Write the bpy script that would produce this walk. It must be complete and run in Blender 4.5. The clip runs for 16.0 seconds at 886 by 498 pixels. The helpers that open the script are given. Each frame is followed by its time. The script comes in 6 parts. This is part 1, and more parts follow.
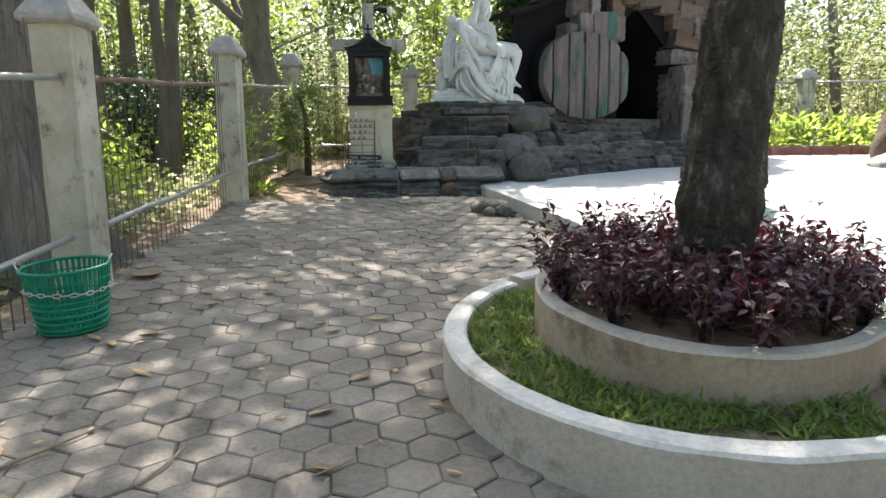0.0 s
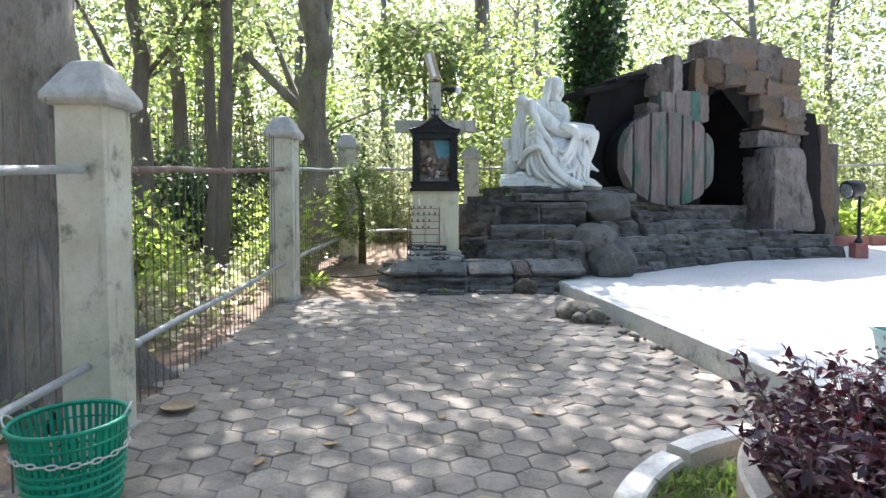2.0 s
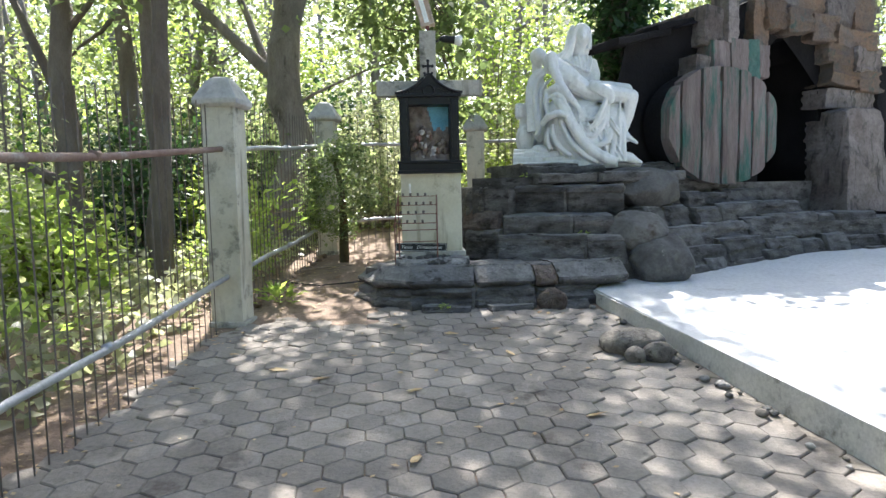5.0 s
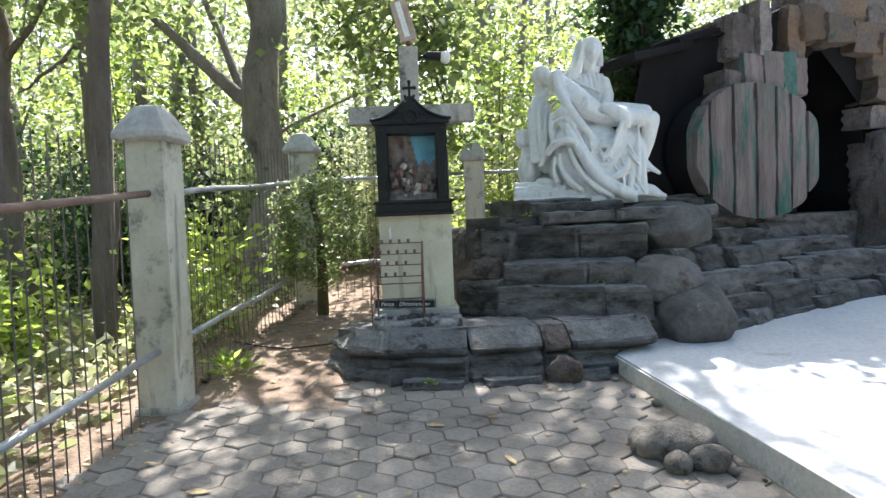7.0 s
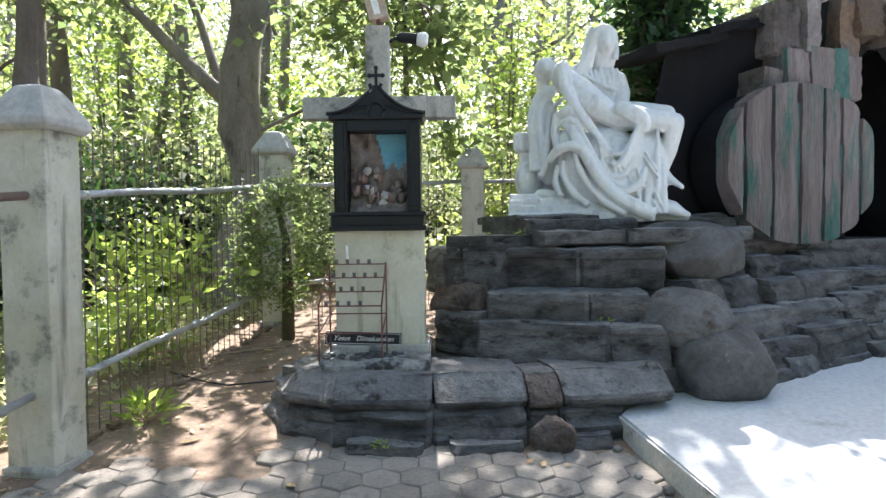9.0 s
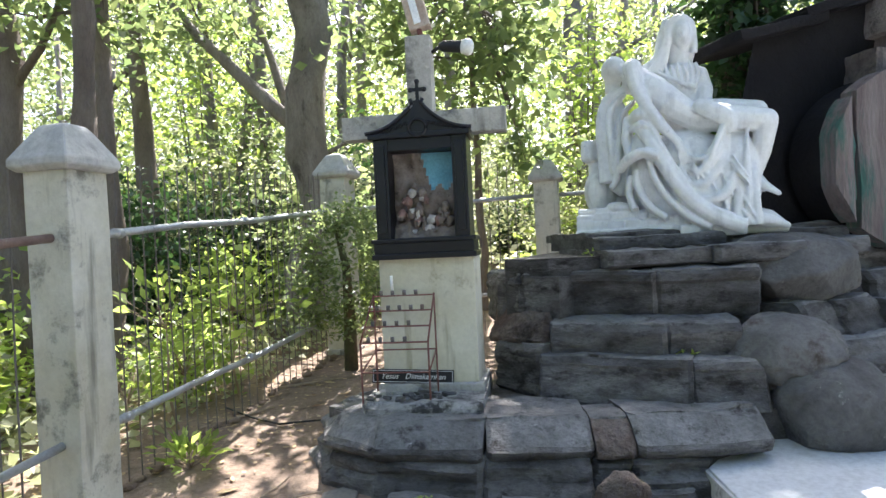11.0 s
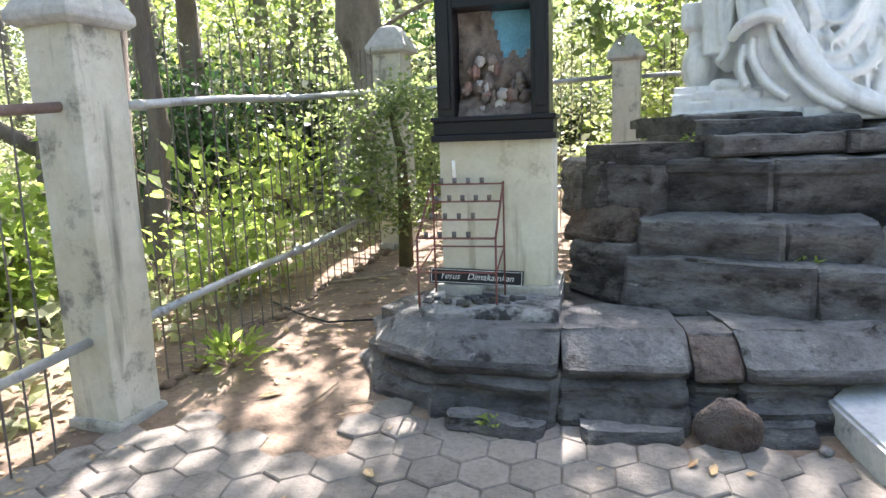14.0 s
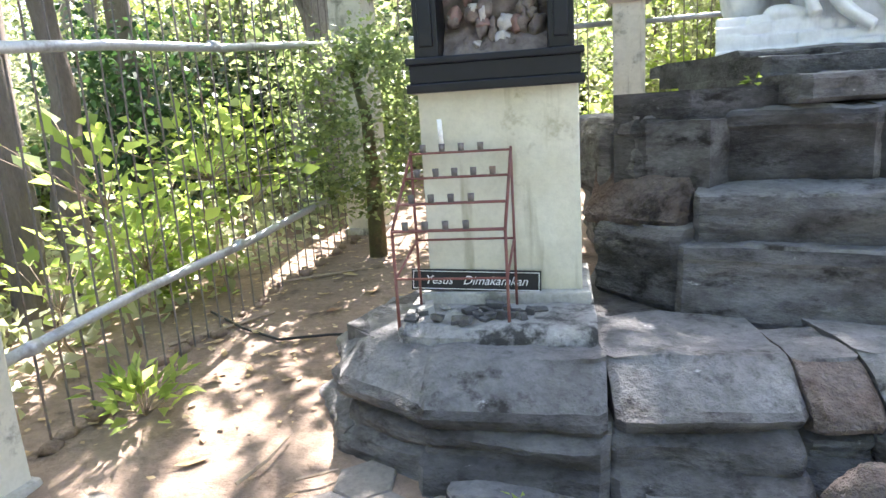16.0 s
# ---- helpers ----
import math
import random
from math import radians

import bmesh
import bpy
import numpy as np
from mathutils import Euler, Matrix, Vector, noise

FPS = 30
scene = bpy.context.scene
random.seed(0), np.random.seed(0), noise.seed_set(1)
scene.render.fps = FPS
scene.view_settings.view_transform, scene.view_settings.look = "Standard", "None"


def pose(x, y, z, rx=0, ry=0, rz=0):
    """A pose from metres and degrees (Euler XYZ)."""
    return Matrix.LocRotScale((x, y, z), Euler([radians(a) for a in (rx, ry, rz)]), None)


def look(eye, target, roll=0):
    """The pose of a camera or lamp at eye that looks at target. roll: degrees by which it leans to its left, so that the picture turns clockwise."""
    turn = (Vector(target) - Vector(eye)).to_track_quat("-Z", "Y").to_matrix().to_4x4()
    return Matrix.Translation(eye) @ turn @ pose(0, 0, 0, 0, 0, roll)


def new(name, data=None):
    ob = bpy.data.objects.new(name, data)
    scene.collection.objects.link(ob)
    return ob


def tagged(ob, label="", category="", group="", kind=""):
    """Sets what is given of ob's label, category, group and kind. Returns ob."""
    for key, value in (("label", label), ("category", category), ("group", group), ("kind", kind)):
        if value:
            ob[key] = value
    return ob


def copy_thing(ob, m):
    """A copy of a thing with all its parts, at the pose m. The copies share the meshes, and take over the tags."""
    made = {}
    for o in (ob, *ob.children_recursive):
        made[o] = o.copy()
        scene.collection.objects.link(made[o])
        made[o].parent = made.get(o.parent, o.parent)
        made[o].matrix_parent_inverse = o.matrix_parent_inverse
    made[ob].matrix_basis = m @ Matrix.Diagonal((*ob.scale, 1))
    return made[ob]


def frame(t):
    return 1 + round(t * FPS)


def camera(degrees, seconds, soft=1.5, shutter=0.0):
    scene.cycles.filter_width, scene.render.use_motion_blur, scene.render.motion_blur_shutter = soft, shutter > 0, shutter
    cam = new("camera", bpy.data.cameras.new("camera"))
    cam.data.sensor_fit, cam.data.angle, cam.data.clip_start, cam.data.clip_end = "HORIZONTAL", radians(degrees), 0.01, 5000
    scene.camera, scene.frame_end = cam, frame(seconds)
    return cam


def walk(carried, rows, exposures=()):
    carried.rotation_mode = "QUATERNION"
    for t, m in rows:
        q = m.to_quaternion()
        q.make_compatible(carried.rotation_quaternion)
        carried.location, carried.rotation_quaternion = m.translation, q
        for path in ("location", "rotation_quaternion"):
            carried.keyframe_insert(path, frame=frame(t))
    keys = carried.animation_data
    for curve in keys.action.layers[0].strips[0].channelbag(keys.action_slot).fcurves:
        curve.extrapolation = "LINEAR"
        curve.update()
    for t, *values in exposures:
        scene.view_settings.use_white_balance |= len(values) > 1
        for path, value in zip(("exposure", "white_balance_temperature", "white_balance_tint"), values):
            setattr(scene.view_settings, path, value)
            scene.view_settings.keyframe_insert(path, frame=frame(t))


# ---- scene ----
cam = camera(68.2, 16.0)
PATH = [
    (0, (0.034, 0.032, 1.567), (0.029, 2.007, 1.249), -0.7),
    (0.5, (-0.072, 0.334, 1.63), (-0.256, 2.311, 1.387), 0.2),
    (1, (-0.198, 0.579, 1.675), (-0.398, 2.56, 1.483), 1.8),
    (1.5, (-0.353, 0.834, 1.725), (-0.467, 2.817, 1.495), -0.1),
    (2, (-0.396, 1.119, 1.764), (-0.518, 3.113, 1.672), -0.2),
    (2.5, (-0.459, 1.451, 1.81), (-0.641, 3.44, 1.706), -0.2),
    (3, (-0.497, 1.811, 1.802), (-0.652, 3.798, 1.633), -1.9),
    (3.5, (-0.529, 2.086, 1.824), (-0.644, 4.075, 1.646), -1.6),
    (3.7, (-0.489, 2.239, 1.84), (-0.657, 4.224, 1.666), -2.6),
    (6, (-0.47, 3.684, 1.993), (-0.576, 5.673, 1.819), -0.5),
    (6.5, (-0.461, 3.981, 2.021), (-0.538, 5.975, 1.88), -2.6),
    (7, (-0.355, 4.267, 2.1), (-0.514, 6.259, 2.005), -2.3),
    (7.5, (-0.296, 4.559, 2.063), (-0.508, 6.544, 1.952), -1.5),
    (8, (-0.268, 4.805, 2.097), (-0.447, 6.795, 2.017), 0.3),
    (10.3, (0.178, 5.769, 2.185), (-0.148, 7.741, 2.13), -3.4),
    (10.5, (0.184, 5.784, 2.196), (-0.183, 7.748, 2.112), -3.2),
    (11, (0.142, 5.801, 2.227), (-0.365, 7.735, 2.206), -2.8),
    (11.5, (0.101, 5.792, 2.254), (-0.512, 7.695, 2.285), -1.6),
    (12, (0.069, 5.764, 2.293), (-0.579, 7.653, 2.384), -1.1),
    (12.5, (0.061, 5.786, 2.301), (-0.579, 7.678, 2.417), 0.8),
    (13, (-0.02, 5.864, 2.209), (-0.609, 7.776, 2.181), -0.6),
    (13.5, (-0.022, 6.052, 2.183), (-0.67, 7.94, 2.049), -2.2),
    (14, (-0.094, 6.348, 2.148), (-0.763, 8.203, 1.816), -2.0),
    (14.5, (-0.227, 6.591, 2.066), (-0.806, 8.446, 1.595), -2.1),
    (15, (-0.377, 6.803, 2.04), (-0.942, 8.639, 1.486), -3.9),
    (15.5, (-0.438, 7.085, 2.055), (-1.052, 8.928, 1.576), -5.8),
    (16, (-0.484, 7.291, 2.065), (-1.073, 9.156, 1.649), -3.7),
]
walk(cam, [(t, look(eye, target, roll)) for t, eye, target, roll in PATH],
     exposures=[(0, 1.52, 6700, 10), (0.5, 1.68, 6600, 11), (1, 1.85, 6250, 13), (2, 1.85, 6100, 13), (3.5, 1.75, 6050, 12), (6, 1.74, 6200, 11), (8, 1.78, 6200, 12), (10.5, 1.95, 6150, 14), (12.5, 1.85, 6200, 16), (13.5, 2.1, 6250, 16), (14.5, 2.45, 6250, 18), (16, 2.75, 6200, 17)])

# ---- world, sun, exposure ----
SUN_AZ, SUN_EL = radians(-10), radians(52)
world = bpy.data.worlds.new("world")
scene.world = world
world.use_nodes = True
wn = world.node_tree
sky = wn.nodes.new("ShaderNodeTexSky")
sky.sky_type, sky.sun_disc = "NISHITA", False
sky.sun_elevation, sky.sun_rotation = SUN_EL, SUN_AZ % (2 * math.pi)
sky.dust_density, sky.air_density = 3.0, 1.0
wn.links.new(sky.outputs[0], wn.nodes["Background"].inputs[0])
wn.nodes["Background"].inputs[1].default_value = 0.13
sun_data = bpy.data.lights.new("sun", "SUN")
sun_data.energy, sun_data.angle, sun_data.color = 5.0, radians(0.5), (1.0, 0.95, 0.87)
sun = new("sun", sun_data)
to_sun = Vector((math.sin(SUN_AZ) * math.cos(SUN_EL), math.cos(SUN_AZ) * math.cos(SUN_EL), math.sin(SUN_EL)))
sun.matrix_world = look((0, 0, 30), Vector((0, 0, 30)) - to_sun)

# ---- materials ----


def surf(name, c1, c2, c3=None, scale=2.0, fine=45.0, rough=0.85, bump=0.4, bump_dist=0.01, metal=0.0, amount=0.45,
         stain_scale=3.5, vary=0.0, squash=(1, 1, 1), streak=None, grain=0.28, fleck=None, spec=0.35):
    """A weathered surface: two colours mixed at two scales, a third as stains, fine relief."""
    m = bpy.data.materials.new(name)
    m.use_nodes = True
    nt = m.node_tree
    N, L = nt.nodes, nt.links
    b = N["Principled BSDF"]
    geo = N.new("ShaderNodeNewGeometry")
    mp = N.new("ShaderNodeMapping")
    mp.inputs["Scale"].default_value = squash
    L.new(geo.outputs["Position"], mp.inputs["Vector"])
    pos = mp.outputs[0]

    def noise_tex(s, detail=5.0, r=0.6):
        n = N.new("ShaderNodeTexNoise")
        n.inputs["Scale"].default_value, n.inputs["Detail"].default_value, n.inputs["Roughness"].default_value = s, detail, r
        L.new(pos, n.inputs["Vector"])
        return n

    def ramp(src, a, z):
        r = N.new("ShaderNodeMapRange")
        r.inputs["From Min"].default_value, r.inputs["From Max"].default_value = a, z
        L.new(src, r.inputs["Value"])
        return r.outputs[0]

    def mix(f, a, z, kind="MIX"):
        x = N.new("ShaderNodeMix")
        x.data_type, x.blend_type = "RGBA", kind
        for sock, val in ((x.inputs[0], f), (x.inputs[6], a), (x.inputs[7], z)):
            if hasattr(val, "is_linked"):
                L.new(val, sock)
            elif isinstance(val, (int, float)):
                sock.default_value = val
            else:
                sock.default_value = (*val, 1)
        return x.outputs[2]

    big, small = noise_tex(scale), noise_tex(fine, 4.0, 0.7)
    col = mix(ramp(big.outputs["Fac"], 0.35, 0.65), c1, c2)
    if c3:
        st = noise_tex(stain_scale, 8.0, 0.7)
        col = mix(ramp(st.outputs["Fac"], 1 - amount, 1.12 - amount), col, c3)
    if streak:
        ms = N.new("ShaderNodeMapping")
        ms.inputs["Scale"].default_value = (9, 9, 1.1)
        L.new(geo.outputs["Position"], ms.inputs["Vector"])
        ns = N.new("ShaderNodeTexNoise")
        ns.inputs["Scale"].default_value, ns.inputs["Detail"].default_value = 1.3, 6.0
        L.new(ms.outputs[0], ns.inputs["Vector"])
        col = mix(ramp(ns.outputs["Fac"], 0.56, 0.72), col, streak)
    if fleck:
        fl = noise_tex(fine * 0.32, 7.0, 0.8)
        col = mix(ramp(fl.outputs["Fac"], 0.64, 0.69), col, fleck)
    dark = ramp(small.outputs["Fac"], 0.15, 0.6)
    col = mix(min(1.0, grain * 1.6), col, mix(dark, (0.3, 0.3, 0.3), (1.15, 1.15, 1.15)), "MULTIPLY")
    if vary:
        info = N.new("ShaderNodeObjectInfo")
        add = N.new("ShaderNodeMath")
        add.operation = "ADD"
        L.new(info.outputs["Random"], add.inputs[0])
        L.new(geo.outputs["Random Per Island"], add.inputs[1])
        fr = N.new("ShaderNodeMath")
        fr.operation = "FRACT"
        L.new(add.outputs[0], fr.inputs[0])
        r = N.new("ShaderNodeMapRange")
        r.inputs["To Min"].default_value, r.inputs["To Max"].default_value = 1 - vary, 1 + vary
        L.new(fr.outputs[0], r.inputs["Value"])
        hsv = N.new("ShaderNodeHueSaturation")
        L.new(r.outputs[0], hsv.inputs["Value"])
        L.new(col, hsv.inputs["Color"])
        col = hsv.outputs[0]
    L.new(col, b.inputs["Base Color"])
    b.inputs["Metallic"].default_value = metal
    rr = N.new("ShaderNodeMapRange")
    rr.inputs["To Min"].default_value, rr.inputs["To Max"].default_value = max(0.05, rough - 0.12), min(1, rough + 0.1)
    L.new(small.outputs["Fac"], rr.inputs["Value"])
    L.new(rr.outputs[0], b.inputs["Roughness"])
    b.inputs["Specular IOR Level"].default_value = spec
    if bump:
        mid = noise_tex(fine * 0.35, 6.0, 0.65)
        sm = N.new("ShaderNodeMath")
        sm.operation = "ADD"
        L.new(mid.outputs["Fac"], sm.inputs[0])
        L.new(small.outputs["Fac"], sm.inputs[1])
        bp = N.new("ShaderNodeBump")
        bp.inputs["Strength"].default_value, bp.inputs["Distance"].default_value = bump, bump_dist
        L.new(sm.outputs[0], bp.inputs["Height"])
        L.new(bp.outputs[0], b.inputs["Normal"])
    return m


def leaf_mat(name, c1, c2, through_light=0.5, rough=0.45, tint=None):
    """Leaves: each its own shade of two colours, letting some light through."""
    m = bpy.data.materials.new(name)
    m.use_nodes = True
    nt = m.node_tree
    N, L = nt.nodes, nt.links
    b, out = N["Principled BSDF"], N["Material Output"]
    geo = N.new("ShaderNodeNewGeometry")
    cr = N.new("ShaderNodeMix")
    cr.data_type = "RGBA"
    cr.inputs[6].default_value, cr.inputs[7].default_value = (*c1, 1), (*c2, 1)
    L.new(geo.outputs["Random Per Island"], cr.inputs[0])
    L.new(cr.outputs[2], b.inputs["Base Color"])
    b.inputs["Roughness"].default_value = rough
    tr = N.new("ShaderNodeBsdfTranslucent")
    tc = N.new("ShaderNodeMix")
    tc.data_type, tc.blend_type = "RGBA", "MULTIPLY"
    tc.inputs[0].default_value = 1
    L.new(cr.outputs[2], tc.inputs[6])
    tc.inputs[7].default_value = (*(tint or (2.05, 2.0, 1.5)), 1)
    L.new(tc.outputs[2], tr.inputs["Color"])
    mx = N.new("ShaderNodeMixShader")
    mx.inputs[0].default_value = through_light
    L.new(b.outputs[0], mx.inputs[1])
    L.new(tr.outputs[0], mx.inputs[2])
    L.new(mx.outputs[0], out.inputs[0])
    return m


M_SOIL = surf("sandy_soil", (0.2, 0.14, 0.1), (0.28, 0.205, 0.15), (0.11, 0.075, 0.05), 1.6, 24, 0.95, 0.7, 0.025, grain=0.35)
M_PAVER = surf("concrete_paver", (0.21, 0.184, 0.158), (0.3, 0.266, 0.23), (0.12, 0.1, 0.083), 2.2, 40, 0.9, 0.7, 0.008, vary=0.15, amount=0.44, grain=0.32)
M_SLAB = surf("white_slab", (0.5, 0.51, 0.515), (0.57, 0.575, 0.575), (0.43, 0.43, 0.42), 0.9, 25, 0.7, 0.15, 0.004, amount=0.42)
M_SLABSIDE = surf("slab_edge", (0.5, 0.48, 0.43), (0.6, 0.58, 0.53), (0.2, 0.18, 0.15), 2.0, 35, 0.9, 0.5, 0.008)
M_ROCK = surf("grey_painted_rock", (0.058, 0.053, 0.05), (0.15, 0.144, 0.14), (0.022, 0.018, 0.016), 5.0, 30, 0.8, 0.9, 0.02, vary=0.3, amount=0.47, squash=(1, 1, 2.2), grain=0.4, stain_scale=4.5, fleck=(0.36, 0.35, 0.33))
M_PEBBLE = surf("speckled_brown_rock", (0.13, 0.112, 0.095), (0.24, 0.215, 0.185), (0.06, 0.05, 0.042), 9, 40, 0.88, 0.9, 0.012, vary=0.15, amount=0.46, grain=0.45, stain_scale=14)
# paler copy of the rock: dust plus skylight on the tops, put into colour
M_LIT_TOP = surf("dusty_lit_top_rock", (0.13, 0.126, 0.123), (0.23, 0.225, 0.22), (0.045, 0.04, 0.037), 4.5, 30, 0.88, 0.9, 0.02, vary=0.15, amount=0.45, grain=0.4, stain_scale=7, fleck=(0.36, 0.355, 0.345))
M_BOULDER = surf("smooth_dark_boulder", (0.075, 0.07, 0.068), (0.16, 0.155, 0.15), (0.045, 0.032, 0.024), 2.6, 30, 0.8, 0.7, 0.015, vary=0.15, amount=0.47, stain_scale=2.6, grain=0.35, fleck=(0.3, 0.29, 0.27))
M_ROCKRED = surf("rusty_rock", (0.12, 0.085, 0.068), (0.19, 0.16, 0.145), (0.045, 0.034, 0.028), 5.0, 22, 0.88, 1.0, 0.05, vary=0.15, grain=0.42)
M_SOOT = surf("sooty_cement", (0.22, 0.21, 0.2), (0.38, 0.37, 0.35), (0.05, 0.048, 0.045), 5.0, 30, 0.9, 0.8, 0.015, amount=0.52, stain_scale=6)
# black paint that also holds the shade of the recess and entrance
M_CAVEBLACK = surf("black_paint_shade_render", (0.01, 0.0092, 0.01), (0.016, 0.015, 0.016), (0.026, 0.024, 0.024), 1.5, 30, 0.95, 0.6, 0.02, amount=0.35, spec=0.15)
M_CAVESTONE = surf("painted_cave_stone", (0.13, 0.105, 0.095), (0.22, 0.195, 0.185), (0.05, 0.045, 0.042), 2.6, 24, 0.85, 1.0, 0.035, vary=0.25, grain=0.45, streak=(0.05, 0.045, 0.042))
M_CAVEORANGE = surf("ochre_cave_stone", (0.165, 0.108, 0.072), (0.115, 0.098, 0.088), (0.045, 0.085, 0.075), 2.5, 24, 0.85, 1.0, 0.035, vary=0.3, amount=0.43, grain=0.45)
M_DOORSTONE = surf("pinkish_door_stone", (0.145, 0.112, 0.108), (0.21, 0.178, 0.17), (0.045, 0.12, 0.1), 3.5, 20, 0.85, 0.9, 0.02, vary=0.22, amount=0.49, stain_scale=1.7, squash=(2.6, 2.6, 0.45), grain=0.35)
M_TEALSTONE = surf("green_stained_stone", (0.04, 0.11, 0.095), (0.08, 0.15, 0.13), (0.12, 0.1, 0.095), 4, 24, 0.85, 0.9, 0.02, amount=0.42, grain=0.35)
M_POST = surf("weathered_cream_plaster", (0.5, 0.47, 0.37), (0.62, 0.6, 0.52), (0.2, 0.19, 0.16), 2.6, 18, 0.9, 0.5, 0.01, amount=0.46, stain_scale=4.5, streak=(0.25, 0.235, 0.19), grain=0.16)
M_CAP = surf("grey_concrete_cap", (0.38, 0.37, 0.35), (0.5, 0.49, 0.47), (0.2, 0.19, 0.18), 5.0, 20, 0.9, 0.6, 0.01, grain=0.2, amount=0.42)
M_CEMENT = surf("old_cement", (0.36, 0.345, 0.31), (0.5, 0.48, 0.43), (0.1, 0.1, 0.09), 3.0, 40, 0.9, 0.6, 0.01, amount=0.48, streak=(0.2, 0.19, 0.16))
M_PEDESTAL = surf("stained_cream_paint", (0.56, 0.53, 0.4), (0.66, 0.64, 0.52), (0.3, 0.27, 0.17), 3.2, 36, 0.85, 0.35, 0.006, amount=0.43, streak=(0.34, 0.31, 0.2), grain=0.12)
M_GALV = surf("galvanised_pipe", (0.42, 0.43, 0.44), (0.52, 0.53, 0.54), (0.28, 0.27, 0.26), 5, 60, 0.5, 0.2, 0.002, metal=0.55)
M_RUSTPIPE = surf("rusty_painted_pipe", (0.19, 0.12, 0.1), (0.27, 0.19, 0.16), (0.36, 0.34, 0.32), 5, 60, 0.7, 0.3, 0.003)
M_ROD = surf("dull_iron_rod", (0.12, 0.105, 0.095), (0.18, 0.155, 0.14), (0.22, 0.14, 0.1), 6, 60, 0.75, 0.2, 0.002)
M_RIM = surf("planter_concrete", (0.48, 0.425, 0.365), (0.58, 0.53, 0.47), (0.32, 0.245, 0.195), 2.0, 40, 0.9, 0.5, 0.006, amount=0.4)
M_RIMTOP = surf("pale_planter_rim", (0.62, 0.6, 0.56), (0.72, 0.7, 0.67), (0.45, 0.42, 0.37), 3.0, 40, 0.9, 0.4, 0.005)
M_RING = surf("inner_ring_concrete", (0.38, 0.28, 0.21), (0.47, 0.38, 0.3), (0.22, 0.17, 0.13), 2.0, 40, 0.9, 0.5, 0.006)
M_BARK = surf("dark_rough_bark", (0.05, 0.042, 0.035), (0.11, 0.095, 0.08), (0.2, 0.19, 0.17), 9, 30, 0.95, 1.0, 0.05, amount=0.46, stain_scale=9, squash=(1.6, 1.6, 0.6), grain=0.55)
M_BARKG = surf("grey_smooth_bark", (0.21, 0.185, 0.165), (0.31, 0.28, 0.255), (0.1, 0.085, 0.075), 3, 30, 0.95, 0.9, 0.03, squash=(1.5, 1.5, 0.6))
M_MOSS = surf("mossy_bark", (0.1, 0.085, 0.05), (0.14, 0.15, 0.06), (0.22, 0.13, 0.08), 6, 30, 0.95, 0.9, 0.02)
M_BARKB = surf("brown_bark", (0.14, 0.11, 0.09), (0.22, 0.185, 0.155), (0.26, 0.24, 0.21), 3, 40, 0.95, 0.8, 0.02, amount=0.35, squash=(1.5, 1.5, 0.5))
M_MARBLE = surf("white_statue_paint", (0.66, 0.67, 0.67), (0.74, 0.75, 0.75), (0.36, 0.37, 0.38), 5, 26, 0.5, 0.25, 0.008, amount=0.36, stain_scale=8.0, streak=(0.5, 0.51, 0.52), grain=0.14)
M_NAVY = surf("black_blue_gloss_paint", (0.005, 0.0055, 0.009), (0.009, 0.0095, 0.014), (0.018, 0.018, 0.02), 5, 50, 0.35, 0.2, 0.003)
M_BASKET = surf("green_plastic", (0.0, 0.22, 0.13), (0.01, 0.3, 0.19), (0.02, 0.14, 0.09), 4, 30, 0.45, 0.1, 0.002)
M_CHAIN = surf("pale_tape", (0.55, 0.55, 0.53), (0.65, 0.65, 0.63), None, 8, 50, 0.6, 0.1, 0.002)
M_REDIRON = surf("red_primed_iron", (0.17, 0.06, 0.05), (0.23, 0.105, 0.085), (0.1, 0.06, 0.05), 8, 60, 0.7, 0.2, 0.002)
M_BLACK = surf("black_plastic", (0.012, 0.012, 0.013), (0.022, 0.022, 0.023), None, 6, 50, 0.45, 0.1, 0.002)
M_WHITE = surf("white_enamel", (0.75, 0.75, 0.73), (0.82, 0.82, 0.8), None, 6, 50, 0.4, 0.05, 0.002)
M_WAX = surf("candle_wax", (0.8, 0.79, 0.74), (0.85, 0.84, 0.8), None, 6, 50, 0.5, 0.05, 0.002)
M_RUSTWOOD = surf("rusty_board", (0.42, 0.3, 0.22), (0.55, 0.46, 0.38), (0.2, 0.1, 0.06), 8, 40, 0.85, 0.4, 0.005)
M_REDBRICK = surf("faded_red_concrete", (0.26, 0.1, 0.09), (0.32, 0.15, 0.13), (0.14, 0.07, 0.06), 4, 40, 0.85, 0.4, 0.006)
M_TWIG = surf("dry_twig", (0.3, 0.22, 0.15), (0.42, 0.33, 0.24), None, 8, 50, 0.9, 0.3, 0.003)
M_DRYLEAF = surf("dry_leaf", (0.42, 0.27, 0.13), (0.55, 0.43, 0.25), (0.25, 0.13, 0.07), 6, 50, 0.8, 0.3, 0.003, vary=0.25)
L_FOREST = leaf_mat("forest_leaf", (0.085, 0.125, 0.06), (0.22, 0.265, 0.13), 0.55)
L_BRIGHT = leaf_mat("bright_leaf", (0.15, 0.22, 0.055), (0.29, 0.36, 0.1), 0.6)
L_DARK = leaf_mat("dark_leaf", (0.02, 0.05, 0.018), (0.05, 0.1, 0.035), 0.3)
L_PALE = leaf_mat("pale_leaf", (0.18, 0.2, 0.125), (0.34, 0.355, 0.25), 0.55)
L_RED = leaf_mat("purple_leaf", (0.04, 0.018, 0.028), (0.13, 0.048, 0.068), 0.15, 0.32, (2.2, 0.9, 1.0))
L_GRASS = leaf_mat("grass_blade", (0.085, 0.145, 0.035), (0.2, 0.27, 0.08), 0.4)
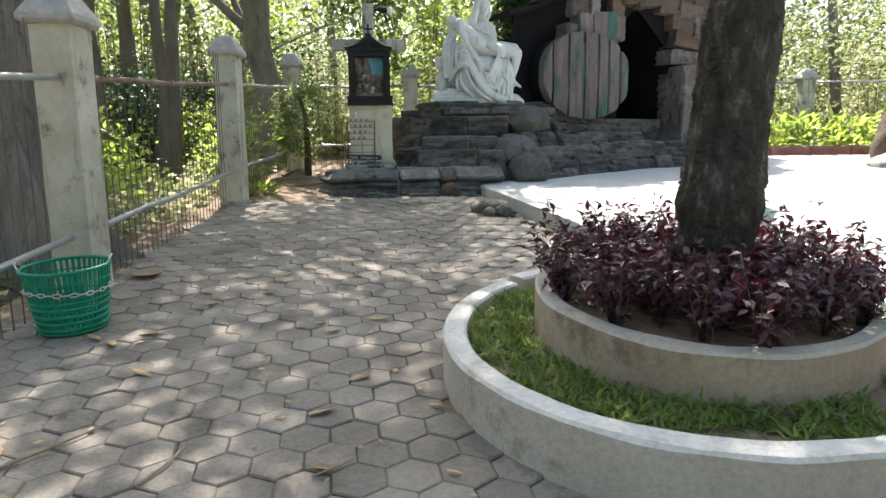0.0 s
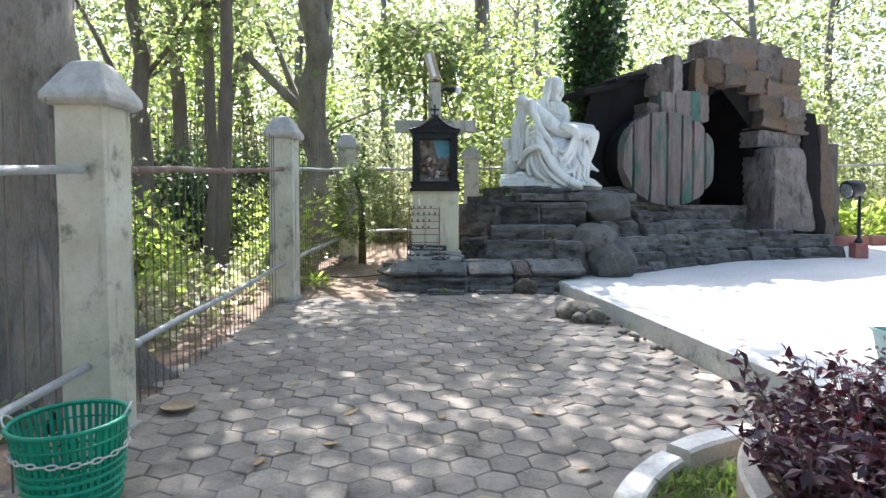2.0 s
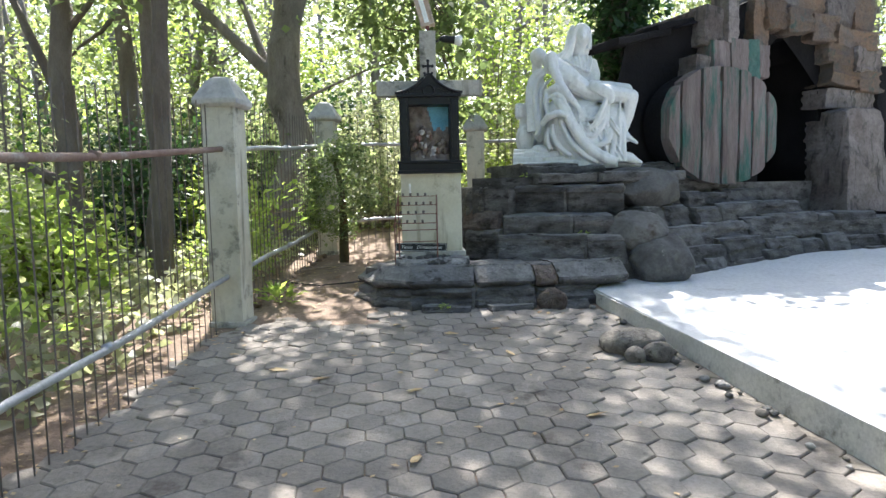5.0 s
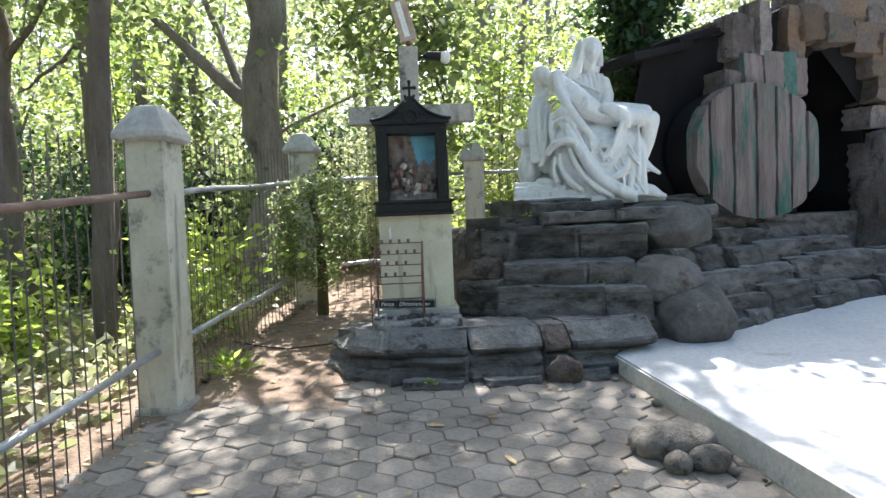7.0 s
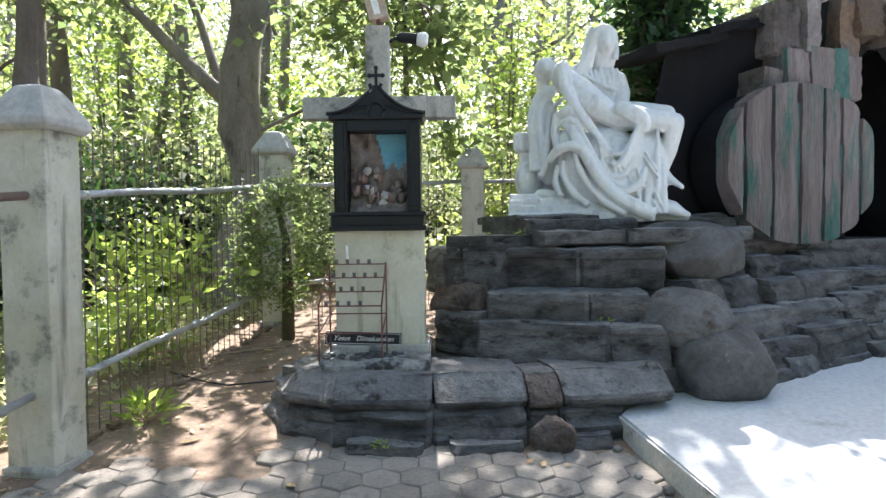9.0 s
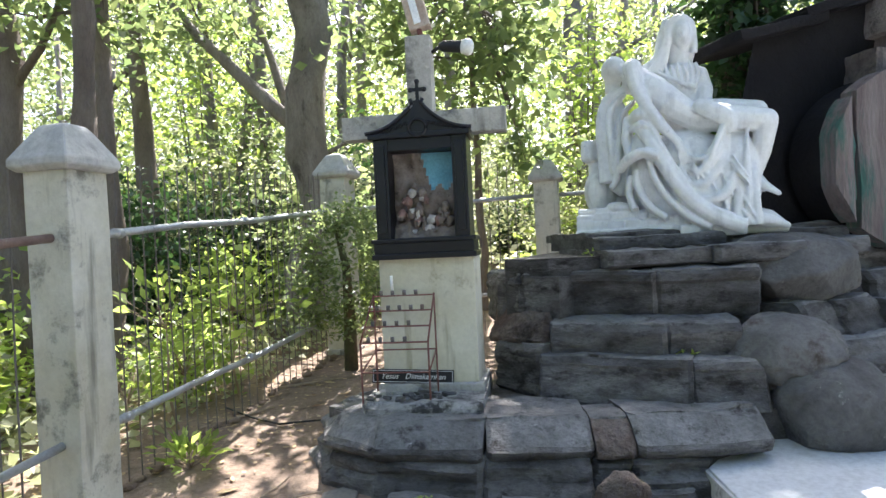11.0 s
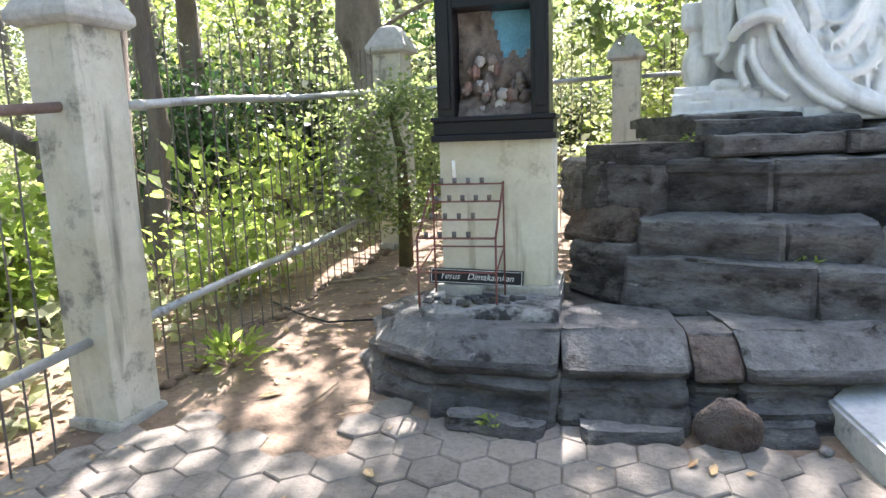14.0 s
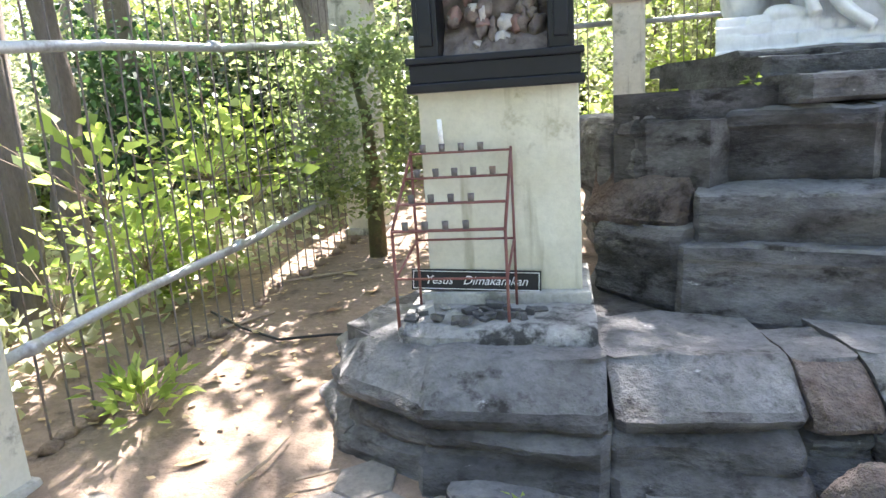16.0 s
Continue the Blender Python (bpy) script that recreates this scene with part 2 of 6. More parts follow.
L_FAR = leaf_mat("distant_leaf", (0.11, 0.14, 0.075), (0.26, 0.29, 0.17), 0.5)

# ---- builders ----


def from_np(name, verts, faces, mats, parent=None, label="", smooth=False, idx=None):
    me = bpy.data.meshes.new(name)
    me.from_pydata([tuple(v) for v in verts], [], [tuple(f) for f in faces])
    for m in mats if isinstance(mats, (list, tuple)) else [mats]:
        me.materials.append(m)
    if smooth:
        me.polygons.foreach_set("use_smooth", [True] * len(me.polygons))
    if idx is not None:
        me.polygons.foreach_set("material_index", idx)
    me.update()
    ob = new(name, me)
    if parent:
        ob.parent = parent
    return tagged(ob, label)


def part(name, bm, material, parent=None, label="", smooth=False):
    me = bpy.data.meshes.new(name)
    bm.normal_update()
    bm.to_mesh(me)
    bm.free()
    for m in material if isinstance(material, (list, tuple)) else [material]:
        me.materials.append(m)
    if smooth:
        me.polygons.foreach_set("use_smooth", [True] * len(me.polygons))
    ob = new(name, me)
    if parent:
        ob.parent = parent
    return tagged(ob, label)


def thing(name, label, category, at=None, group="", kind=""):
    ob = new(name)
    if at is not None:
        ob.matrix_world = at if isinstance(at, Matrix) else Matrix.Translation(at)
    ob.empty_display_size = 0.2
    return tagged(ob, label, category, group, kind)


def box(bm, x0, x1, y0, y1, z0, z1, bevel=0.0, m=None):
    r = bmesh.ops.create_cube(bm, size=1)
    vs = r["verts"]
    for v in vs:
        v.co = Vector(((x0 + x1) / 2 + v.co.x * (x1 - x0), (y0 + y1) / 2 + v.co.y * (y1 - y0), (z0 + z1) / 2 + v.co.z * (z1 - z0)))
    if bevel:
        es = {e for v in vs for e in v.link_edges}
        vs = bmesh.ops.bevel(bm, geom=list(es), offset=bevel, segments=2, affect="EDGES", profile=0.6)["verts"]
    if m is not None:
        bmesh.ops.transform(bm, matrix=m, verts=list({v for v in vs}))
    return bm


def boxpart(name, dims, mat, parent, label="", bevel=0.006):
    return part(name, box(bmesh.new(), *dims, bevel=bevel), mat, parent, label)


def tube_data(points, radii, n=8, closed=True, wobble=0.0):
    pts = [Vector(p) for p in points]
    V, F = [], []
    up = Vector((0.13, 0.31, 1)).normalized()
    for i, p in enumerate(pts):
        d = (pts[min(i + 1, len(pts) - 1)] - pts[max(i - 1, 0)]).normalized()
        a = d.cross(up if abs(d.dot(up)) < 0.95 else Vector((1, 0.1, 0))).normalized()
        b = d.cross(a)
        r = radii[i] if isinstance(radii, (list, tuple)) else radii
        for k in range(n):
            t = 2 * math.pi * k / n
            w = 1 + wobble * noise.noise(Vector((math.cos(t) * 1.3 + p.x, math.sin(t) * 1.3 + p.y, p.z * 0.8)) * 2.0)
            V.append(p + (a * math.cos(t) + b * math.sin(t)) * r * w)
    for i in range(len(pts) - 1):
        for k in range(n):
            F.append((i * n + k, i * n + (k + 1) % n, (i + 1) * n + (k + 1) % n, (i + 1) * n + k))
    if closed:
        F.append(tuple(range(n - 1, -1, -1)))
        F.append(tuple((len(pts) - 1) * n + k for k in range(n)))
    return V, F


def tube(name, points, radii, mat, parent=None, label="", n=8, wobble=0.0):
    V, F = tube_data(points, radii, n, True, wobble)
    return from_np(name, V, F, mat, parent, label, smooth=n > 5)


def tubes(name, specs, mat, parent=None, label="", n=5):
    V, F = [], []
    for pts, rad in specs:
        v, f = tube_data(pts, rad, n)
        F += [tuple(i + len(V) for i in q) for q in f]
        V += v
    return from_np(name, V, F, mat, parent, label, smooth=True)


def block_data(size, rnd=0.2, n=5, amp=0.02, seed=0, freq=2.2, taper=(1, 1)):
    """A rough stone: a rounded box of that size, centred at the origin."""
    bm = bmesh.new()
    bmesh.ops.create_cube(bm, size=2)
    bmesh.ops.subdivide_edges(bm, edges=bm.edges[:], cuts=n, use_grid_fill=True)
    off = Vector((seed * 7.31, seed * 3.77, seed * 1.93))
    hx, hy, hz = size[0] / 2, size[1] / 2, size[2] / 2
    r = rnd * min(hx, hy, hz) * 2
    for v in bm.verts:
        p = Vector((v.co.x * hx, v.co.y * hy, v.co.z * hz))
        q = Vector((max(-hx + r, min(hx - r, p.x)), max(-hy + r, min(hy - r, p.y)), max(-hz + r, min(hz - r, p.z))))
        d = p - q
        if d.length > 1e-6:
            p = q + d.normalized() * r
        k = 1 + (taper[0] - 1) * (p.z / size[2] + 0.5)
        p.x, p.y = p.x * k, p.y * (1 + (taper[1] - 1) * (p.z / size[2] + 0.5))
        w = p + off
        nv = noise.noise_vector(w * freq) * amp * 1.6 + noise.noise_vector(w * freq * 3.1) * amp * 0.6
        nv += noise.noise_vector(w * freq * 8.0) * amp * 0.3
        strat = math.floor((p.z + noise.noise(w * 1.5) * 0.05 + 9) / 0.07) % 2 * amp * 0.6
        out = Vector((p.x / hx, p.y / hy, 0))
        v.co = p + nv - out * strat
    return bm


def hewn(name, a, b, depth, z0, z1, mat, parent, seed, base, amp=0.012, rise=0.0, label="", chips=0.05, worn=1.0):
    """A layered stone whose front runs from a to b in plan; base gives (share of height, setback) of its face."""
    a, b = Vector((*a, 0)), Vector((*b, 0))
    length, h = (b - a).length, z1 - z0
    d = (b - a) / length
    nrm = Vector((-d.y, d.x, 0))
    nl, nz = max(6, int(length / 0.026)), max(6, int(h / 0.02))
    bx, by = [p[0] for p in base], [p[1] for p in base]
    V, F = [], []
    for i in range(nl + 1):
        s = length * i / nl
        end = min(s, length - s)
        r = min(0.035, length * 0.2)
        tuck = r - math.sqrt(max(0.0, r * r - max(0.0, r - end) ** 2))
        w0 = a + d * s
        bow = 0.035 * noise.noise(Vector((s * 1.6, seed * 1.3, 0.5)))
        chip = max(0.0, noise.noise(Vector((s * 7, seed, 4.4))) - 0.12) * chips + max(0.0, noise.noise(Vector((s * 19, seed, 1.4))) - 0.2) * chips * 0.4
        lip = noise.noise(Vector((s * 3.1, seed, 9.0))) * 0.014
        for k in range(nz + 1):
            t = k / nz
            z = h * t
            zz = z + 0.03 * noise.noise(Vector((s * 1.9, seed, 2.0))) + 0.01 * noise.noise(Vector((s * 7, seed, 5.0)))
            f = noise.noise(Vector((s * 1.3, zz * 17, seed * 2.7)))
            strat = math.copysign(abs(f) ** 0.45, f) * amp
            body = noise.noise(Vector((s * 3.2, zz * 4.5, seed + 0.3))) * amp * 1.5
            fine = noise.noise(Vector((s * 24, zz * 40, seed))) * 0.006 + noise.noise(Vector((s * 11, zz * 20, seed))) * 0.009
            edge = chip * max(0.0, 1 - (h - z) / 0.05)
            V.append(w0 + nrm * (float(np.interp(t, bx, by)) + bow + strat + body + fine + edge + tuck) + Vector((0, 0, z0 + z + lip * t - edge * 0.3)))
        front = float(np.interp(1.0, bx, by)) + bow + chip + tuck
        for q in (0.02, 0.06, 0.14, 0.28, 0.5, 0.75, 1.0):
            y = front + (depth - front) * q
            bump = noise.noise(Vector((s * 4, y * 4, seed))) * 0.02 + noise.noise(Vector((s * 13, y * 13, seed))) * 0.009
            V.append(w0 + nrm * y + Vector((0, 0, z1 + lip * (1 - q) + bump + rise * q + 0.006)))
        V.append(w0 + nrm * depth + Vector((0, 0, z0)))
    m = nz + 9
    for i in range(nl):
        for k in range(m):
            F.append((i * m + k, (i + 1) * m + k, (i + 1) * m + (k + 1) % m, i * m + (k + 1) % m))
    # above the height share worn, faces take the painted lit-top colour
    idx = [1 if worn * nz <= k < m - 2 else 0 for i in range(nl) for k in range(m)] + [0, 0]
    F += [tuple(range(m - 1, -1, -1)), tuple(nl * m + k for k in range(m))]
    return sharpened(from_np(name, V, F, [mat, M_LIT_TOP], parent, label, smooth=True, idx=idx), 34)


def stone(name, a, b, depth, z0, z1, mat, parent, seed, rnd=0.1, amp=0.028, lean=0.0, label="", n=8):
    """A rough layered stone with an upright or leaning face."""
    r = min(0.03, rnd * (z1 - z0))
    return hewn(name, a, b, depth, z0, z1, mat, parent, seed, [(0, 0.03), (0.15, 0.0), (0.8, lean * 0.8), (0.93, lean), (1, lean + r)], amp * 0.5, label=label, chips=amp * 1.6)


def sharpened(ob, angle=38):
    ob.data.set_sharp_from_angle(angle=radians(angle))
    return ob


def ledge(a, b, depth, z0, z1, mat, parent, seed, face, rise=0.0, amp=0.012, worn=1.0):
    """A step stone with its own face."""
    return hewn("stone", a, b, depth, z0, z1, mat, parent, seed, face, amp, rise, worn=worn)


def boulder(name, c, r, seed, mat, label, category="boulder", parent=None, sub=4, amp=0.12, facets=0):
    bm = bmesh.new()
    fr = random.Random(seed)
    planes = [(Vector((fr.gauss(0, 1), fr.gauss(0, 1), fr.gauss(0, 0.8))).normalized(), fr.uniform(0.8, 0.95)) for _ in range(facets)]
    bmesh.ops.create_icosphere(bm, subdivisions=sub, radius=1)
    o = Vector((seed * 5.1, seed * 2.3, seed))
    for v in bm.verts:
        d = v.co.copy()
        k = 1 + noise.noise(d * 1.3 + o) * amp * 2 + noise.noise(d * 3.5 + o) * amp * 0.7 + noise.noise(d * 9 + o) * amp * 0.2
        if facets:
            k *= 1 + noise.noise(d * 6 + o) * 0.05
            for n_, lim in planes:
                k = min(k, lim / max(0.05, d.dot(n_)))
            k += noise.noise(d * 14 + o) * 0.008 + noise.noise(d * 30 + o) * 0.004
        v.co = Vector((d.x * r[0], d.y * r[1], d.z * r[2])) * k + Vector(c)
    ob = part(name, bm, mat, parent, "" if parent else label, smooth=True)
    return ob if parent else tagged(ob, label, category)


def leaves_np(rng, pos, size, droop=0.3, aspect=0.32, fold=0.12, outward=None):
    """Leaf quads at the places pos (n x 3)."""
    n = len(pos)
    d = rng.normal(size=(n, 3))
    if outward is not None:
        d = d * 0.6 + outward
    d[:, 2] = d[:, 2] * 0.6 - droop
    d /= np.linalg.norm(d, axis=1)[:, None]
    s = np.cross(d, rng.normal(size=(n, 3)) * 0.5 + np.array([0, 0, 1.0]))
    s /= np.linalg.norm(s, axis=1)[:, None] + 1e-9
    up = np.cross(s, d)
    L = size * rng.uniform(0.6, 1.25, n)[:, None]
    mid = pos + d * L * 0.45 + up * L * fold
    V = np.empty((n, 4, 3))
    V[:, 0], V[:, 2] = pos, pos + d * L - up * L * 0.05
    V[:, 1], V[:, 3] = mid + s * L * aspect, mid - s * L * aspect
    return V.reshape(-1, 3)


def quads(name, V, mat, parent=None, label=""):
    n = len(V) // 4
    me = bpy.data.meshes.new(name)
    me.vertices.add(n * 4)
    me.vertices.foreach_set("co", np.asarray(V, dtype=np.float32).ravel())
    me.loops.add(n * 4)
    me.loops.foreach_set("vertex_index", np.arange(n * 4, dtype=np.int32))
    me.polygons.add(n)
    me.polygons.foreach_set("loop_start", np.arange(0, n * 4, 4, dtype=np.int32))
    me.materials.append(mat)
    me.update(calc_edges=True)
    me.validate()
    ob = new(name, me)
    if parent:
        ob.parent = parent
    return tagged(ob, label)


def clump_points(rng, centres, per, spread):
    c = np.repeat(np.asarray(centres, dtype=float), per, axis=0)
    p = rng.normal(size=c.shape) * spread
    p[:, 2] *= 0.7
    return c + p


def floor_z(x, y):
    return 0.166 + 0.0757 * y - 0.06 * max(0.0, min(x, 2.0))


def slab_z(y):
    return 0.342 + 0.067 * y


# ---- ground ----


def ground_z(x, y):
    yy = max(-30.0, min(y, 22.0))
    z = 0.166 + 0.0757 * yy - 0.06 * max(0.0, min(x, 2.0))
    if -2.85 < x < 12 and -8 < y < 9.3:
        z -= 0.016
    if x < -3.0:
        z -= 0.1 * min(9.0, -3.0 - x)
        z += 0.18 * noise.noise(Vector((x * 0.35, y * 0.35, 0)))
    if y > 14.5:
        z += 0.15 * noise.noise(Vector((x * 0.35, y * 0.35, 3)))
    return z + 0.012 * noise.noise(Vector((x * 2.3, y * 2.3, 7)))


def spaced(lo, hi, fine_lo, fine_hi, step):
    out = list(np.arange(fine_lo, fine_hi + 1e-6, step))
    s, v = step, fine_hi
    while v < hi:
        s *= 1.5
        v += s
        out.append(v)
    s, v = step, fine_lo
    while v > lo:
        s *= 1.5
        v -= s
        out.insert(0, v)
    return out


gx, gy = spaced(-900, 900, -12, 12, 0.25), spaced(-900, 900, -4, 22, 0.25)
GV = [(x, y, ground_z(x, y)) for y in gy for x in gx]
GF = [(j * len(gx) + i, j * len(gx) + i + 1, (j + 1) * len(gx) + i + 1, (j + 1) * len(gx) + i) for j in range(len(gy) - 1) for i in range(len(gx) - 1)]
tagged(from_np("ground", GV, GF, M_SOIL, smooth=True), "brown sandy soil with leaf litter", "ground", kind="structure")

# the raised white court
court = thing("court_slab", "raised white painted concrete court with a grey edge", "court", kind="structure")


def edge_x(y):
    return 0.55 + (9.45 - y) * 0.268


outline = [(edge_x(9.45), 9.45), (edge_x(7.5), 7.5), (edge_x(5.5), 5.5), (edge_x(3.2), 3.2), (edge_x(-6), -6.0), (13, -6), (13, 13.5), (6.3, 13.5), (5.0, 12.6), (3.2, 11.8), (1.8, 10.9), (1.0, 10.3)]
bm = bmesh.new()
tops = [bm.verts.new((x, y, slab_z(y))) for x, y in outline]
bots = [bm.verts.new((x, y, slab_z(y) - 0.3)) for x, y in outline]
bm.faces.new(tops)
for i in range(len(tops)):
    j = (i + 1) % len(tops)
    bm.faces.new((tops[i], bots[i], bots[j], tops[j])).material_index = 1
es = [e for e in bm.edges if e.verts[0] in tops and e.verts[1] in tops]
bmesh.ops.bevel(bm, geom=es, offset=0.018, segments=2, affect="EDGES")
bmesh.ops.recalc_face_normals(bm, faces=bm.faces[:])
part("court_surface", bm, [M_SLAB, M_SLABSIDE], court)

# ---- fence ----
POSTS = [(-2.5, 1.0), (-2.63, 4.78), (-2.74, 8.75), (-2.72, 12.36), (-0.62, 13.75)]


def post_at(x, y, h, w=0.28, turn=0.0):
    z = ground_z(x, y) - 0.03
    ob = thing("fence_post", "weathered cream plastered square fence post with a grey pyramid cap", "fence post", pose(x, y, z, 0, 0, turn), "fence posts")
    bm = bmesh.new()
    hw = w / 2
    box(bm, -hw, hw, -hw, hw, 0, h, 0.008)
    bmesh.ops.subdivide_edges(bm, edges=[e for e in bm.edges if abs(e.verts[0].co.z - e.verts[1].co.z) > 1], cuts=12)
    for v in bm.verts:
        v.co += noise.noise_vector(v.co * 3 + Vector((x, y, 0))) * 0.006
    part("shaft", bm, M_POST, ob)
    boxpart("footing", (-hw - 0.025, hw + 0.025, -hw - 0.025, hw + 0.025, -0.1, 0.07), M_CEMENT, ob, bevel=0.02)
    bm = bmesh.new()
    c = hw + 0.055
    prof = [(c - 0.03, h - 0.01), (c, h + 0.015), (c, h + 0.055), (c * 0.52, h + 0.215), (c * 0.4, h + 0.245), (0.02, h + 0.262)]
    rings = [[bm.verts.new((sx * a, sy * a, b)) for sx, sy in ((-1, -1), (1, -1), (1, 1), (-1, 1))] for a, b in prof]
    for a, b in zip(rings, rings[1:]):
        for k in range(4):
            bm.faces.new((a[k], a[(k + 1) % 4], b[(k + 1) % 4], b[k]))
    bm.faces.new(rings[0][::-1])
    bm.faces.new(rings[-1])
    bmesh.ops.bevel(bm, geom=bm.edges[:], offset=0.006, segments=1, affect="EDGES")
    part("cap", bm, M_CAP, ob, "grey concrete pyramid cap")
    return ob


for (x, y), h in zip(POSTS, (1.93, 1.93, 1.93, 1.9, 1.72)):
    post_at(x, y, h)
for x, y, h in ((3.2, 15.6, 1.8), (8.66, 16.0, 1.72)):
    post_at(x, y, h, 0.3)


def fence_run(a, b, top=1.52, low=0.42, rise=0.40, upper=M_GALV, lower=M_GALV, n_step=0.112):
    a, b = Vector((*a, 0)), Vector((*b, 0))
    d = (b - a).normalized()
    za, zb = ground_z(a.x, a.y), ground_z(b.x, b.y)
    if a.x > -3:
        za, zb = 0.166 + 0.0757 * a.y, 0.166 + 0.0757 * b.y
    ob = thing("iron_fence", "fence of thin rusty iron rods with two pipe rails", "fence", (a.x, a.y, 0), "fence sections")
    inv = Matrix.Translation((-a.x, -a.y, 0))
    nrm = Vector((d.y, -d.x, 0))
    for hgt, mt, nm in ((top, upper, "top_rail"), (low, lower, "lower_rail")):
        p, q = a + Vector((0, 0, za + hgt)), b + Vector((0, 0, zb + hgt))
        mids = [p.lerp(q, k / 4) + Vector((0, 0, 0.012 * math.sin(k * 2.1))) for k in range(5)]
        r = tube(nm, [inv @ m for m in mids], 0.024, mt, ob, n=10)
        for k in (0.06, 0.48):
            c = inv @ p.lerp(q, k)
            tube("coupling", [c - d * 0.03, c + d * 0.03], 0.03, mt, r, n=10)
    count = int((b - a).length / n_step)
    for i in range(2, count - 1):
        p = a.lerp(b, i / count) - nrm * 0.035
        z = za + (zb - za) * i / count
        k = noise.noise_vector(Vector((p.x * 3, p.y * 3, 1))) * 0.03
        tip = z + top + rise + k.z * 2
        pts = [inv @ Vector((p.x, p.y, z - 0.06)), inv @ Vector((p.x + k.x * 0.3, p.y, z + 0.9)), inv @ Vector((p.x + k.x, p.y + k.y, tip))]
        tube("rod", pts, 0.0055, M_ROD, ob, n=4)
    return ob


fence_run((-2.5, 1.15), (-2.6, 4.61), upper=M_GALV)
fence_run((-2.6, 4.91), (-2.72, 8.61), upper=M_RUSTPIPE)
fence_run((-2.72, 8.89), (-2.72, 12.2))
fence_run((-2.58, 12.45), (-0.77, 13.66))
fence_run((-0.47, 13.8), (3.05, 15.55), n_step=0.13)
fence_run((3.35, 15.6), (8.5, 16.0), n_step=0.2)
fence_run((8.8, 16.0), (13.0, 15.0), n_step=0.2)

# ---- planter with its tree ----


def ring_wall(name, c, r_in, r_out, ztop, zbot, mats, parent, a0=0.0, a1=360.0, n=72, rag=0.006):
    full = a1 - a0 >= 360
    V, F, idx = [], [], []
    cnt = n if full else n + 1
    for i in range(cnt):
        a = radians(a0 + (a1 - a0) * i / n)
        ca, sa = math.cos(a), math.sin(a)
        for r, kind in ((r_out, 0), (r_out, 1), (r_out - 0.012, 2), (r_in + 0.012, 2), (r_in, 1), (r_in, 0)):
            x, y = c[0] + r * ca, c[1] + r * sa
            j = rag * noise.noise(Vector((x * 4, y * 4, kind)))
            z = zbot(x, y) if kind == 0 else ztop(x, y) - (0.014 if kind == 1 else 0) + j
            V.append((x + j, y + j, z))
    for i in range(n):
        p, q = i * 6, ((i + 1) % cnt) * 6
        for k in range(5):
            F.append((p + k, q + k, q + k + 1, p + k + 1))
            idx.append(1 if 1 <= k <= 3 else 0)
    if not full:
        F += [tuple(range(5, -1, -1)), tuple((cnt - 1) * 6 + k for k in range(6))]
        idx += [0, 0]
    ob = from_np(name, V, F, mats, parent, idx=idx)
    bm = bmesh.new()
    bm.from_mesh(ob.data)
    bmesh.ops.recalc_face_normals(bm, faces=bm.faces[:])
    bm.to_mesh(ob.data)
    bm.free()
    return ob


PC, RC = (1.24, 3.22), (1.33, 3.3)
planter = thing("planter", "round two-tiered concrete planter with a pale rim", "planter", (0, 0, 0))
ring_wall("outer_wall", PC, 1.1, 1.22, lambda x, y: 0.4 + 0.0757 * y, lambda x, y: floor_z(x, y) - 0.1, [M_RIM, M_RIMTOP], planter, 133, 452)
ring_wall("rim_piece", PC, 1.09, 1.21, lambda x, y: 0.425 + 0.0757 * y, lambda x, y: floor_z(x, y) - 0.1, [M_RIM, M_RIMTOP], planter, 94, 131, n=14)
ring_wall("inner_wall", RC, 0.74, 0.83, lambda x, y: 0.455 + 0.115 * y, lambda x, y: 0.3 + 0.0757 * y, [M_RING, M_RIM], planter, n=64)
V = [(PC[0] + r * math.cos(a) * 1.11, PC[1] + r * math.sin(a) * 1.11, 0.335 + 0.0757 * (PC[1] + r * math.sin(a) * 1.11) + 0.02 * noise.noise(Vector((r * 9, a * 4, 0)))) for r in (1, 0.8, 0.6, 0.4, 0.2, 0.01) for a in np.linspace(0, 2 * math.pi, 40, endpoint=False)]
F = [(i * 40 + k, i * 40 + (k + 1) % 40, (i + 1) * 40 + (k + 1) % 40, (i + 1) * 40 + k) for i in range(5) for k in range(40)]
from_np("bed_soil", V, F, M_SOIL, planter, "dark planting soil", smooth=True)
V = [(RC[0] + r * math.cos(a) * 0.76, RC[1] + r * math.sin(a) * 0.76, 0.41 + 0.115 * (RC[1] + r * math.sin(a) * 0.76)) for r in (1, 0.6, 0.2, 0.01) for a in np.linspace(0, 2 * math.pi, 40, endpoint=False)]
F = [(i * 40 + k, i * 40 + (k + 1) % 40, (i + 1) * 40 + (k + 1) % 40, (i + 1) * 40 + k) for i in range(3) for k in range(40)]
from_np("ring_soil", V, F, M_SOIL, planter, smooth=True)

# ---- basket ----
bk = thing("waste_basket", "green woven plastic waste basket bound with a pale chain", "basket", pose(-2.27, 3.97, floor_z(0, 3.97) + 0.004, 3.0, -2, 20) @ Matrix.Diagonal((0.9, 0.9, 0.92, 1)))


def basket_r(z):
    return 0.20 + 0.068 * min(1, z / 0.42) ** 0.8


